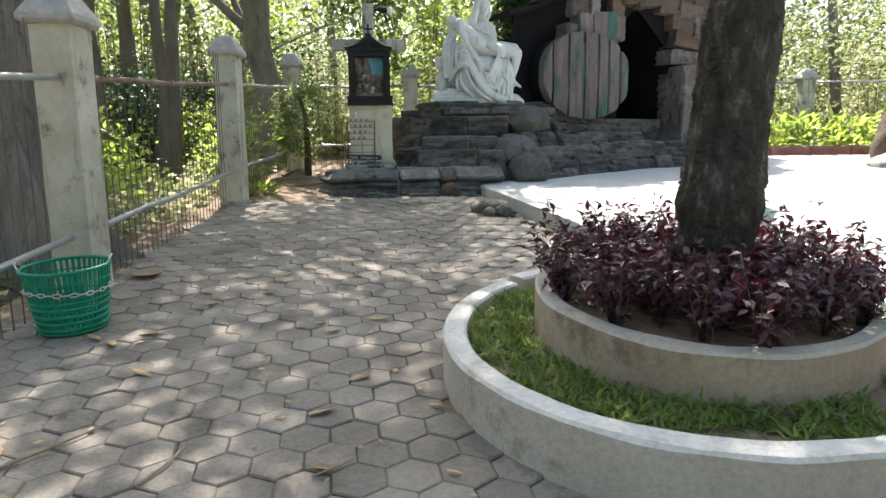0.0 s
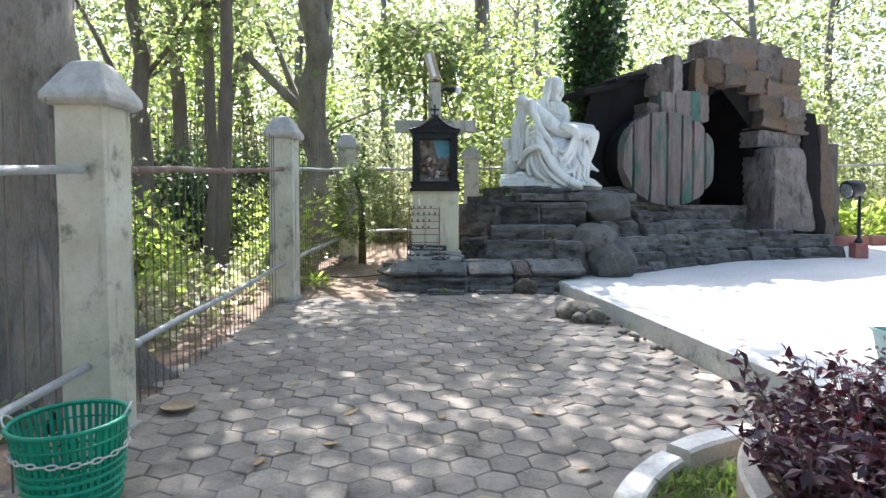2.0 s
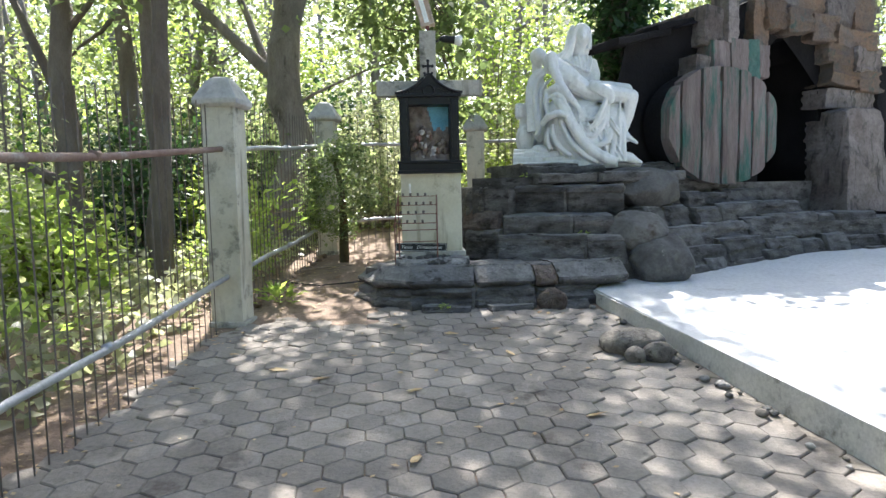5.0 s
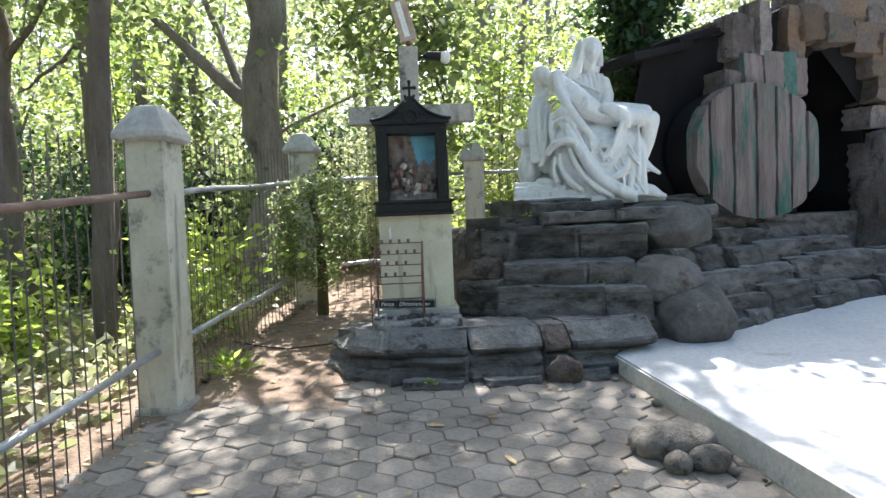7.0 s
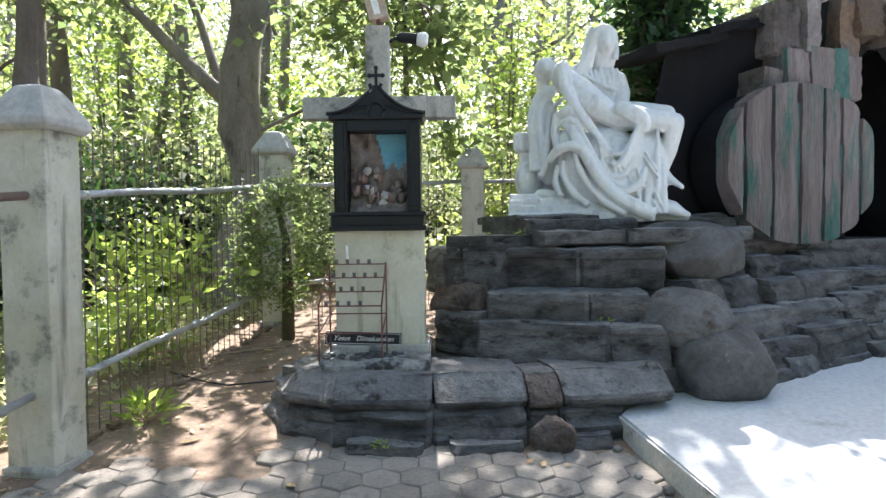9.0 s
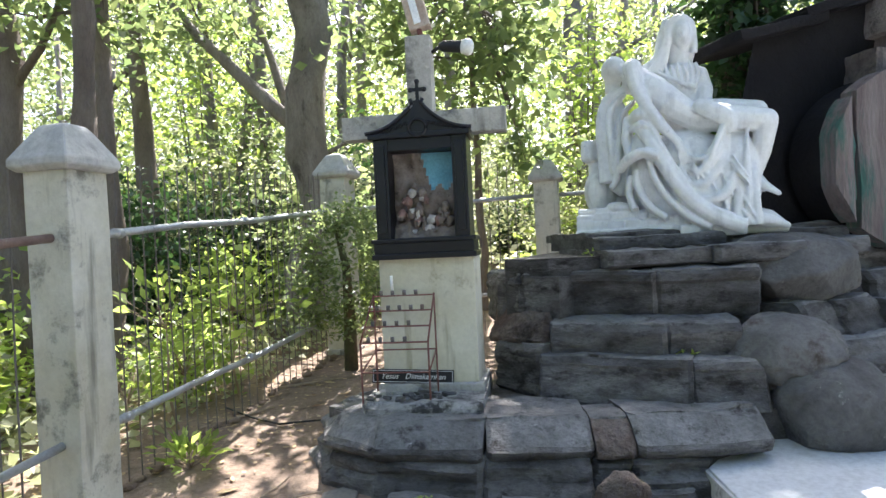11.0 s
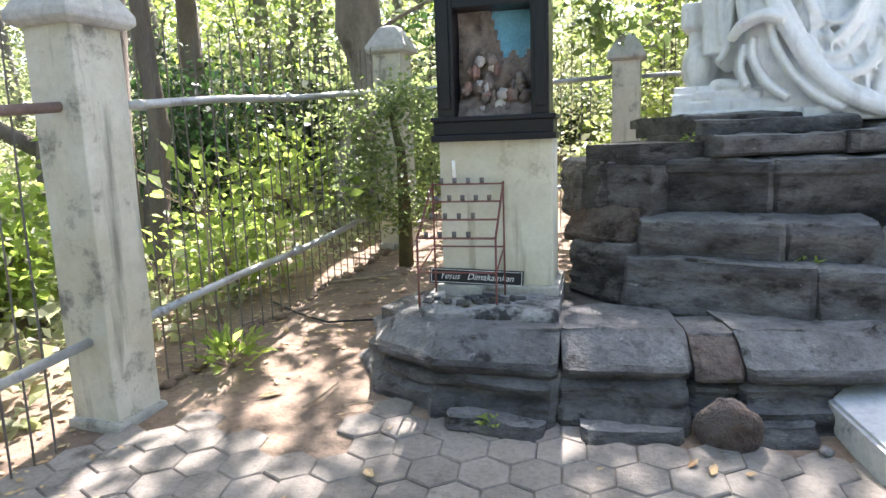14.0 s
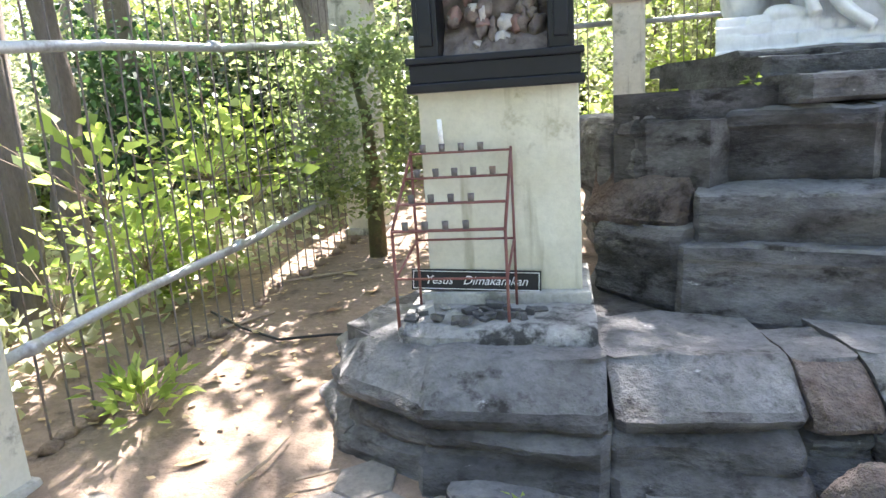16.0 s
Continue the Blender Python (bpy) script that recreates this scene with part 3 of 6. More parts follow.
tube("bottom", [(0, 0, 0.0), (0, 0, 0.012)], 0.2, M_BASKET, bk, n=32)
for k in range(44):
    a = 2 * math.pi * k / 44
    pts = [(basket_r(z) * math.cos(a), basket_r(z) * math.sin(a), z) for z in np.linspace(0.0, 0.42, 6)]
    V, F = [], []
    for x, y, z in pts:
        t = Vector((-math.sin(a), math.cos(a), 0)) * 0.0105
        o = Vector((math.cos(a), math.sin(a), 0)) * 0.003
        V += [Vector((x, y, z)) + t + o, Vector((x, y, z)) - t + o, Vector((x, y, z)) - t - o, Vector((x, y, z)) + t - o]
    F = [(i * 4 + j, i * 4 + (j + 1) % 4, i * 4 + 4 + (j + 1) % 4, i * 4 + 4 + j) for i in range(5) for j in range(4)]
    from_np("slat", V, F, M_BASKET, bk)
for z, w, nm in ((0.425, 0.014, "rim"), (0.35, 0.006, "hoop"), (0.22, 0.009, "hoop"), (0.18, 0.012, "hoop"), (0.13, 0.012, "hoop"), (0.085, 0.012, "hoop"), (0.04, 0.012, "hoop"), (0.01, 0.01, "hoop")):
    r = basket_r(z) + 0.004
    ring = [(r * math.cos(a), r * math.sin(a), z) for a in np.linspace(0, 2 * math.pi, 37)]
    tube(nm, ring, w, M_BASKET, bk, n=6)
r = basket_r(0.28) + 0.014
for k in range(34):
    a = 2 * math.pi * k / 34
    c = Vector((r * math.cos(a), r * math.sin(a), 0.285 + 0.012 * math.sin(a * 2)))
    t = Vector((-math.sin(a), math.cos(a), 0))
    s = Vector((0, 0, 1)) if k % 2 else Vector((math.cos(a), math.sin(a), 0.3)).normalized()
    loop = [c + t * 0.028 * math.cos(u) + s * 0.012 * math.sin(u) for u in np.linspace(0, 2 * math.pi, 11)]
    tube("chain_link", loop, 0.0045, M_CHAIN, bk, "pale metal chain link", n=5)
for sgn in (-1, 1):
    pts = [(sgn * (0.26 + 0.03 * math.sin(u)), 0.06 * math.cos(u), 0.425 + 0.05 * math.sin(u)) for u in np.linspace(0, math.pi, 9)]
    tube("handle", pts, 0.006, M_CHAIN, bk, "thin wire handle", n=6)

# dish at the foot of the second post
bm = bmesh.new()
prof = [(0.001, 0.0), (0.07, 0.0), (0.105, 0.03), (0.115, 0.032), (0.108, 0.022), (0.07, 0.008), (0.001, 0.006)]
rings = [[bm.verts.new((r * math.cos(a), r * math.sin(a), z)) for a in np.linspace(0, 2 * math.pi, 28, endpoint=False)] for r, z in prof]
for a, b in zip(rings, rings[1:]):
    for k in range(28):
        bm.faces.new((a[k], a[(k + 1) % 28], b[(k + 1) % 28], b[k]))
dish = part("clay_dish", bm, M_TWIG, None, smooth=True)
dish.matrix_world = pose(-2.33, 5.12, floor_z(0, 5.1) + 0.006)
tagged(dish, "shallow brown dish lying on the pavers by a post", "dish")

# small rocks on the pavers beside the court
boulder("painted_rock", (0.6, 7.98, 0.79), (0.24, 0.18, 0.12), 3, M_PEBBLE, "rounded grey brown rock lying beside the court edge", "rock", amp=0.08)
boulder("small_rock", (0.57, 7.75, 0.755), (0.075, 0.075, 0.065), 5, M_PEBBLE, "small round rock in front of a larger one", "rock", sub=3, amp=0.06)
boulder("small_rock", (0.74, 7.78, 0.765), (0.11, 0.085, 0.08), 8, M_PEBBLE, "small round rock in front of a larger one", "rock", sub=3, amp=0.08)

# ---- rock steps under the shrine and statue ----
steps = thing("rock_steps", "stepped platform of dark grey layered rock slabs", "stone steps", (0, 0, 0))
low = [((-1.9, 9.66), (-1.62, 9.26), 0.5), ((-1.63, 9.26), (-1.19, 9.06), 0.6), ((-1.2, 9.05), (-0.59, 9.03), 0.6), ((-0.565, 9.05), (0.0, 9.15), 0.6), ((0.01, 9.22), (0.23, 9.27), 0.4), ((0.235, 9.22), (0.64, 9.34), 0.6), ((0.56, 9.42), (1.0, 9.7), 0.5)]
for i, (a, b, d) in enumerate(low):
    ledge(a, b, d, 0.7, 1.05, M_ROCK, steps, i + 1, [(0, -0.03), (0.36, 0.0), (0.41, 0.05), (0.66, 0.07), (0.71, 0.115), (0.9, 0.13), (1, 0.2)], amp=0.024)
    if i in (2, 3, 5):
        m_ = [Vector(a).lerp(Vector(b), q) for q in ((0.2, 0.95) if i < 5 else (0.0, 0.7))]
        ledge(m_[0] + Vector((0, -0.07)), m_[1] + Vector((0, -0.06)), 0.3, 0.72, 0.89, M_ROCK, steps, i + 11, [(0, 0.0), (0.8, 0.01), (1, 0.04)], amp=0.012)
# worn=0.36 paints the sloped upper faces in the lit-top colour too
for i, (a, b, d, z1, m) in enumerate([((-1.84, 9.86), (-1.60, 9.38), 0.45, 1.2, M_ROCK), ((-1.62, 9.36), (-1.18, 9.14), 0.7, 1.22, M_ROCK), ((-1.2, 9.13), (-0.59, 9.17), 0.7, 1.22, M_ROCK), ((-0.56, 9.2), (0.0, 9.33), 0.65, 1.22, M_ROCK), ((0.01, 9.31), (0.22, 9.36), 0.45, 1.215, M_ROCKRED), ((0.235, 9.33), (0.93, 9.56), 0.65, 1.23, M_ROCK)]):
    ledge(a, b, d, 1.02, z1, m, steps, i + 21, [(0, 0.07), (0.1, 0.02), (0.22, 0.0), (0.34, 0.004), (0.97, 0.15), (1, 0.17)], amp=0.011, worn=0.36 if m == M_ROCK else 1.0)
boulder("stone", (0.13, 9.17, 0.9), (0.125, 0.1, 0.135), 4, M_ROCKRED, "", parent=steps)
core = [(-1.72, 9.75), (-1.3, 9.45), (-0.6, 9.45), (0.2, 9.65), (1.2, 9.95), (2.2, 11.3), (1.8, 12.6), (-0.6, 12.2), (-0.75, 10.6), (-1.55, 10.4)]


def prism(bm, poly, z0, z1):
    t = [bm.verts.new((x, y, z1)) for x, y in poly]
    b = [bm.verts.new((x, y, z0)) for x, y in poly]
    bm.faces.new(t)
    bm.faces.new(b[::-1])
    for i in range(len(poly)):
        j = (i + 1) % len(poly)
        bm.faces.new((t[i], b[i], b[j], t[j]))
    return bm


part("platform_core", prism(bmesh.new(), core, 0.6, 1.185), M_ROCK, steps)
core2 = [(-0.62, 10.42), (-0.3, 10.3), (0.5, 10.42), (1.2, 10.7), (2.0, 11.5), (1.7, 12.5), (-0.4, 12.0)]
part("platform_core", prism(bmesh.new(), core2, 1.1, 2.08), M_ROCK, steps)
# second, third and fourth step
LOW_FACE = [(0, -0.02), (0.25, -0.01), (0.8, 0.055), (0.86, 0.04), (0.96, 0.05), (1, 0.07)]
MID_FACE = [(0, 0.05), (0.1, 0.015), (0.8, 0.0), (0.95, 0.01), (1, 0.03)]
TOP_FACE = [(0, 0.06), (0.12, 0.035), (0.72, 0.03), (0.8, -0.005), (0.94, 0.0), (1, 0.025)]
for i, (a, b, z0, z1, d, face, rise) in enumerate([((-0.37, 9.94), (0.54, 9.77), 1.17, 1.47, 0.6, LOW_FACE, 0.02), ((0.545, 9.78), (0.98, 9.86), 1.17, 1.45, 0.6, LOW_FACE, 0.02),
                                                  ((-0.30, 10.08), (0.42, 9.94), 1.45, 1.655, 0.6, MID_FACE, 0.07), ((0.425, 9.95), (0.88, 10.04), 1.44, 1.65, 0.6, MID_FACE, 0.07),
                                                  ((-0.68, 10.5), (-0.52, 10.34), 1.68, 1.97, 0.5, TOP_FACE, 0.03), ((-0.51, 10.33), (-0.19, 10.28), 1.69, 1.97, 0.5, TOP_FACE, 0.03), ((-0.18, 10.28), (0.385, 10.18), 1.67, 1.98, 0.5, TOP_FACE, 0.03), ((0.395, 10.2), (1.05, 10.36), 1.66, 1.97, 0.5, TOP_FACE, 0.05)]):
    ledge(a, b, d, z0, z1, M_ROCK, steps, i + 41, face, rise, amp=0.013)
# left flank of the steps
stone("stone", (-0.74, 10.34), (-0.36, 10.02), 0.5, 1.15, 1.52, M_ROCK, steps, 61, amp=0.03)
stone("stone", (-0.78, 10.42), (-0.34, 10.14), 0.5, 1.5, 1.74, M_ROCKRED, steps, 62, amp=0.03, lean=0.1)
stone("stone", (-0.86, 10.9), (-0.66, 10.44), 0.5, 1.6, 1.98, M_ROCK, steps, 63, amp=0.03)
for i in range(5):
    stone("stone", (-0.9 + 0.12 * i, 12.0 - 0.3 * i), (-0.8 + 0.04 * i, 11.6 - 0.28 * i), 0.5, 1.1, 1.95, M_ROCK, steps, 70 + i, amp=0.03)
for i in range(3):
    stone("stone", (-1.7 + 0.3 * i, 10.2 + 0.12 * i), (-1.75 + 0.02 * i, 9.75), 0.35, 0.85, 1.17, M_ROCK, steps, 76 + i)
# thin layers under the statue, following its turn
SR = 20.0
SM = pose(0.72, 11.42, 0, 0, 0, SR)
for i, (x0, x1, y0, z0, z1) in enumerate([(-1.0, -0.28, -0.95, 2.0, 2.11), (-0.3, 0.35, -1.0, 2.0, 2.12), (0.3, 0.95, -0.82, 2.0, 2.13), (-0.98, 0.0, -0.62, 2.1, 2.2), (-0.02, 1.0, -0.56, 2.1, 2.2), (-0.98, 0.2, -0.46, 2.17, 2.235), (0.15, 1.02, -0.44, 2.17, 2.235)]):
    a, b = SM @ Vector((x0, y0, 0)), SM @ Vector((x1, y0, 0))
    stone("stone", a.xy, b.xy, 1.2, z0, z1, M_ROCK, steps, 81 + i, rnd=0.12, amp=0.014, n=12)

# boulders and the terrace towards the cave
boulder("boulder", (1.1, 10.14, 1.46), (0.37, 0.32, 0.23), 11, M_BOULDER, "large rounded dark boulder beside the rock steps", sub=5, facets=16, amp=0.07)
boulder("boulder", (1.3, 9.98, 1.16), (0.36, 0.3, 0.31), 17, M_BOULDER, "large rounded dark boulder beside the rock steps", sub=5, facets=16, amp=0.06)
boulder("boulder", (1.3, 10.85, 1.93), (0.5, 0.42, 0.26), 23, M_BOULDER, "broad weathered boulder at the top of the steps", sub=5, facets=16, amp=0.07)
terrace = thing("rock_terrace", "terrace of dark grey layered stones before the cave", "stone terrace", (0, 0, 0))
line = [Vector(p) for p in ((1.62, 9.98), (2.4, 10.55), (3.3, 11.15), (4.3, 11.5), (5.35, 11.72))]


def on_line(s, back):
    lens = [(b - a).length for a, b in zip(line, line[1:])]
    s = max(0, min(s, sum(lens) - 1e-4))
    for (a, b), L in zip(zip(line, line[1:]), lens):
        if s <= L:
            d = (b - a) / L
            return a + d * s + Vector((-d.y, d.x)) * back
        s -= L


rng = random.Random(4)
seed = 100
for back, z0, z1, s0, s1 in ((0.0, 0.7, 1.12, 0.0, 4.2), (0.08, 1.08, 1.3, 0.0, 4.2), (0.3, 1.26, 1.52, 0.0, 4.05), (0.5, 1.48, 1.72, 0.0, 2.6), (0.7, 1.66, 1.9, 0.0, 2.2), (0.95, 1.84, 2.1, 0.0, 1.6)):
    s = s0
    while s < s1 - 0.1:
        w = rng.uniform(0.32, 0.85)
        e = min(s + w, s1)
        a, b = on_line(s, back + rng.uniform(-0.05, 0.05)), on_line(e, back + rng.uniform(-0.05, 0.05))
        stone("stone", a, b, 0.55, z0 - 0.02, z1 + rng.uniform(-0.05, 0.06), M_ROCK, terrace, seed, rnd=0.1, amp=0.032, lean=0.07)
        seed += 1
        s = e - 0.02
tcore = [on_line(s, 0.35) for s in (0, 1, 2, 3, 4.1)]
tcore = [tuple(p) for p in tcore] + [(6.6, 14.6), (4.5, 14.5), (2.0, 12.8), (1.2, 11.0)]
part("terrace_core", prism(bmesh.new(), tcore, 0.6, 1.46), M_ROCK, terrace)
t2 = [tuple(on_line(s, 0.95)) for s in (0, 1, 1.9)] + [(3.9, 12.7), (5.0, 13.6), (4.0, 14.5), (1.2, 12.5)]
part("terrace_core", prism(bmesh.new(), t2, 1.3, 1.98), M_ROCK, terrace)

# ---- the cave tomb ----
CM = pose(2.9, 12.1, 0, 0, 0, math.degrees(math.atan2(0.53, 0.848)))
cave = thing("cave_tomb", "artificial rock cave tomb with a dark arched entrance", "cave", CM)
out = [(-2.05, 1.3), (-2.05, 2.9), (-1.75, 3.72), (-0.7, 4.02), (0.25, 4.4), (0.6, 4.55), (1.8, 4.62), (2.7, 4.6), (2.92, 4.1), (2.98, 3.6), (3.05, 1.3)]
hole = [(0.42, 1.5), (0.42, 3.3), (0.55, 3.75), (0.85, 4.0), (1.2, 4.0), (1.55, 3.75), (1.72, 3.3), (1.76, 1.5)]
bm = bmesh.new()
loop = out + [(1.76, 1.3)] + [(x, z) for x, z in hole[::-1]] + [(0.42, 1.3)]
loop = [p for i, p in enumerate(loop) if i == 0 or p != loop[i - 1]]

front = [bm.verts.new((u, 0.25 if u < -0.9 else 0.05, z)) for u, z in loop]
back = [bm.verts.new((u * 0.5 + 1.1, 2.4, z * 0.97)) for u, z in loop]
bm.faces.new(front[::-1])
bm.faces.new(back)
for i in range(len(loop)):
    j = (i + 1) % len(loop)
    bm.faces.new((front[i], front[j], back[j], back[i]))
bmesh.ops.triangulate(bm, faces=[f for f in bm.faces if len(f.verts) > 4])
bmesh.ops.subdivide_edges(bm, edges=bm.edges[:], cuts=3, use_grid_fill=True)
bmesh.ops.recalc_face_normals(bm, faces=bm.faces[:])
for v in bm.verts:
    v.co += noise.noise_vector(v.co * 1.5) * 0.05
# shade of the left recess and the entrance is part of this near-black
part("cave_body", bm, M_CAVEBLACK, cave, "black painted rough cave body with shade in its colour")
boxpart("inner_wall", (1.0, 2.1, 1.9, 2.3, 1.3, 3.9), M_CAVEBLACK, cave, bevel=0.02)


def cstone(u0, u1, z0, z1, depth, mat, seed, proud=0.12, rnd=0.1, amp=0.03, tap=(1, 1), parent=cave, name="stone", n=7):
    bm = block_data((u1 - u0, depth, z1 - z0), rnd, n, amp, seed, taper=tap)
    j = noise.noise_vector(Vector((seed * 1.37, 0.5, 2.2))) * 6
    bm.transform(pose((u0 + u1) / 2, depth / 2 - proud, (z0 + z1) / 2, j.x, j.y * (1 if z1 - z0 < 1 else 0.25), j.z))
    return sharpened(part(name, bm, mat, parent, smooth=True))


sd = 300
for u0, u1, z0, z1, pr, m in [
        (0.3, 0.75, 3.95, 4.4, 0.15, M_CAVEORANGE), (0.72, 1.3, 3.98, 4.32, 0.18, M_CAVEORANGE), (1.25, 1.9, 3.92, 4.28, 0.16, M_CAVEORANGE), (1.82, 2.75, 3.85, 4.15, 0.2, M_CAVEORANGE),
        (0.35, 1.0, 4.28, 4.72, 0.12, M_CAVESTONE), (0.95, 1.7, 4.25, 4.85, 0.1, M_CAVEORANGE), (1.65, 2.35, 4.15, 4.8, 0.12, M_CAVESTONE), (2.3, 2.85, 4.1, 4.66, 0.12, M_CAVEORANGE),
        (1.62, 2.3, 3.62, 3.9, 0.18, M_CAVEORANGE), (2.2, 2.95, 3.55, 3.9, 0.2, M_CAVESTONE), (1.72, 2.5, 3.32, 3.64, 0.16, M_CAVEORANGE), (2.4, 3.0, 3.25, 3.58, 0.18, M_CAVEORANGE), (1.7, 2.9, 3.02, 3.3, 0.12, M_CAVESTONE),
        (1.68, 1.92, 2.3, 2.6, 0.2, M_CAVESTONE), (1.7, 1.95, 2.55, 2.85, 0.15, M_CAVESTONE), (1.68, 1.95, 2.0, 2.3, 0.2, M_CAVESTONE)]:
    cstone(u0, u1, z0, z1, 0.4, m, sd, pr)
    sd += 1
for u0, u1, z0, z1, pr, m in [(-0.98, -0.68, 3.2, 3.56, 0.1, M_CAVESTONE), (-0.7, -0.36, 3.2, 3.74, 0.14, M_DOORSTONE), (-0.38, -0.02, 3.2, 3.8, 0.16, M_DOORSTONE), (-0.04, 0.2, 3.2, 3.82, 0.15, M_TEALSTONE), (0.18, 0.44, 3.34, 3.78, 0.12, M_DOORSTONE),
                             (-0.78, -0.42, 3.7, 4.18, 0.08, M_CAVESTONE), (-0.44, -0.22, 3.72, 4.34, 0.14, M_CAVESTONE), (0.12, 0.44, 3.74, 4.36, 0.1, M_CAVEORANGE)]:
    bm = block_data((u1 - u0, 0.3, z1 - z0), 0.07, 7, 0.014, sd, taper=(0.94, 1))
    bm.transform(pose((u0 + u1) / 2, 0.15 - pr, (z0 + z1) / 2, 0, 2 * math.sin(sd), 0))
    sharpened(part("stone", bm, m, cave, smooth=True))
    sd += 1
for u0, u1, z1, tilt in ((-2.0, -1.2, 3.72, 14), (-1.35, -0.6, 3.94, 14), (-0.75, 0.25, 4.2, 15)):
    bm = block_data((u1 - u0 + 0.12, 1.0, 0.09), 0.15, 7, 0.014, sd)
    bm.transform(pose((u0 + u1) / 2, 0.5 + 0.1, z1 + 0.04, 0, -tilt, 0))
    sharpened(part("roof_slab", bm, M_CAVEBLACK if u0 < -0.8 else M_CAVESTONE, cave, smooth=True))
    sd += 1
for u0, u1, z0, z1, pr, m, tap in [(1.55, 2.72, 1.5, 2.98, 0.55, M_CAVESTONE, (0.72, 0.6)), (2.55, 2.9, 1.4, 2.9, 0.3, M_CAVEBLACK, (0.9, 0.9)), (2.82, 3.3, 1.4, 3.66, 0.3, M_CAVEBLACK, (0.85, 0.8)), (3.2, 3.6, 1.35, 3.5, 0.32, M_CAVEORANGE, (0.75, 0.8)),
                                  (3.5, 3.92, 1.35, 3.15, 0.28, M_CAVESTONE, (0.8, 0.8))]:
    cstone(u0, u1, z0, z1, 0.7, m, sd, pr, tap=tap, amp=0.035, n=7, rnd=0.08)
    sd += 1

# the round stone door of upright planks
door = thing("rolling_stone", "round tomb door of upright pinkish grey stone planks with green stains", "stone door", CM)
dc, dr, dh = -0.62, 1.0, 0.71
cuts = [-1.0, -0.78, -0.43, -0.08, 0.25, 0.5, 0.78, 1.0]
for i, (a, b) in enumerate(zip(cuts, cuts[1:])):
    a, b = a + 0.024, b - 0.024
    bm = bmesh.new()
    cols = []
    for k in range(13):
        u = a + (b - a) * k / 12
        hh = dh * max(0.0, 1 - abs(u / dr) ** 2.3) ** 0.5 + 0.008
        cols.append([(u + 0.012 * noise.noise(Vector((i * 5.0, k // 6, z * 4))), z, hh) for z in np.linspace(-hh, hh, 13)])
    fr = [[bm.verts.new((dc + u, -0.27 - 0.03 * math.sin(math.pi * k / 12) + 0.02 * noise.noise(Vector((u * 4, z * 2.5, i))), 2.68 + z)) for u, z, _ in c] for k, c in enumerate(cols)]
    bk_ = [[bm.verts.new((dc + u, -0.14, 2.68 + z)) for u, z, _ in c] for c in cols]
    for k in range(12):
        for r in range(12):
            bm.faces.new((fr[k][r], fr[k + 1][r], fr[k + 1][r + 1], fr[k][r + 1]))
    for side, c in ((bk_[0], fr[0]), (bk_[-1], fr[-1])):
        for r in range(12):
            bm.faces.new((side[r], c[r], c[r + 1], side[r + 1]))
    for k in range(12):
        for r in (0, -1):
            bm.faces.new((fr[k][r], fr[k + 1][r], bk_[k + 1][r], bk_[k][r]))
    bmesh.ops.recalc_face_normals(bm, faces=bm.faces[:])
    part("plank", bm, M_DOORSTONE, door)
bm = bmesh.new()
disc = [bm.verts.new((dc + 0.97 * math.cos(a), -0.15, 2.68 + 0.7 * math.sin(a))) for a in np.linspace(0, 2 * math.pi, 48, endpoint=False)]
f = bm.faces.new(disc)
r = bmesh.ops.extrude_face_region(bm, geom=[f])
for v in r["geom"]:
    if isinstance(v, bmesh.types.BMVert):
        v.co.y += 0.3
bmesh.ops.recalc_face_normals(bm, faces=bm.faces[:])
for u, z0, z1 in ((-0.8, -0.3, 0.2), (-0.43, -0.55, 0.1), (-0.08, -0.6, 0.55), (0.25, -0.2, 0.4), (0.5, -0.6, 0.2), (0.78, -0.4, 0.3)):
    st = block_data((0.075, 0.1, z1 - z0), 0.12, 4, 0.012, u * 9)
    st.transform(pose(dc + u, -0.2, 2.68 + (z0 + z1) / 2))
    part("stained_strip", st, M_TEALSTONE, door, "green-stained strip between the planks", smooth=True)
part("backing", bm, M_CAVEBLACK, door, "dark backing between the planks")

# ---- wayside shrine with its cross ----
SH = pose(-1.03, 9.81, 0, 0, 0, 6)
shrine = thing("wayside_shrine", "cream pedestal shrine with a dark framed relief and a concrete cross", "shrine", SH)
hewn("plinth", (-0.37, -0.36), (0.36, -0.35), 0.82, 1.1, 1.28, M_SOOT, shrine, 5, [(0, 0.03), (0.2, 0.0), (0.9, 0.01), (1, 0.035)], 0.012, label="cracked soot-stained cement plinth", worn=2.0)
boxpart("foot", (-0.335, 0.345, -0.045, 0.44, 1.28, 1.335), M_CEMENT, shrine, bevel=0.01)
bm = bmesh.new()
box(bm, -0.305, 0.312, 0.0, 0.41, 1.33, 2.145, 0.008)
bmesh.ops.subdivide_edges(bm, edges=bm.edges[:], cuts=3, use_grid_fill=True)
part("pedestal", bm, M_PEDESTAL, shrine, "stained cream painted pedestal")
boxpart("base_moulding", (-0.335, 0.335, -0.055, 0.25, 2.13, 2.165), M_NAVY, shrine, bevel=0.006)
boxpart("base_panel", (-0.322, 0.322, -0.042, 0.25, 2.165, 2.235), M_NAVY, shrine, bevel=0.004)
boxpart("base_moulding", (-0.335, 0.335, -0.055, 0.25, 2.235, 2.262), M_NAVY, shrine, bevel=0.006)
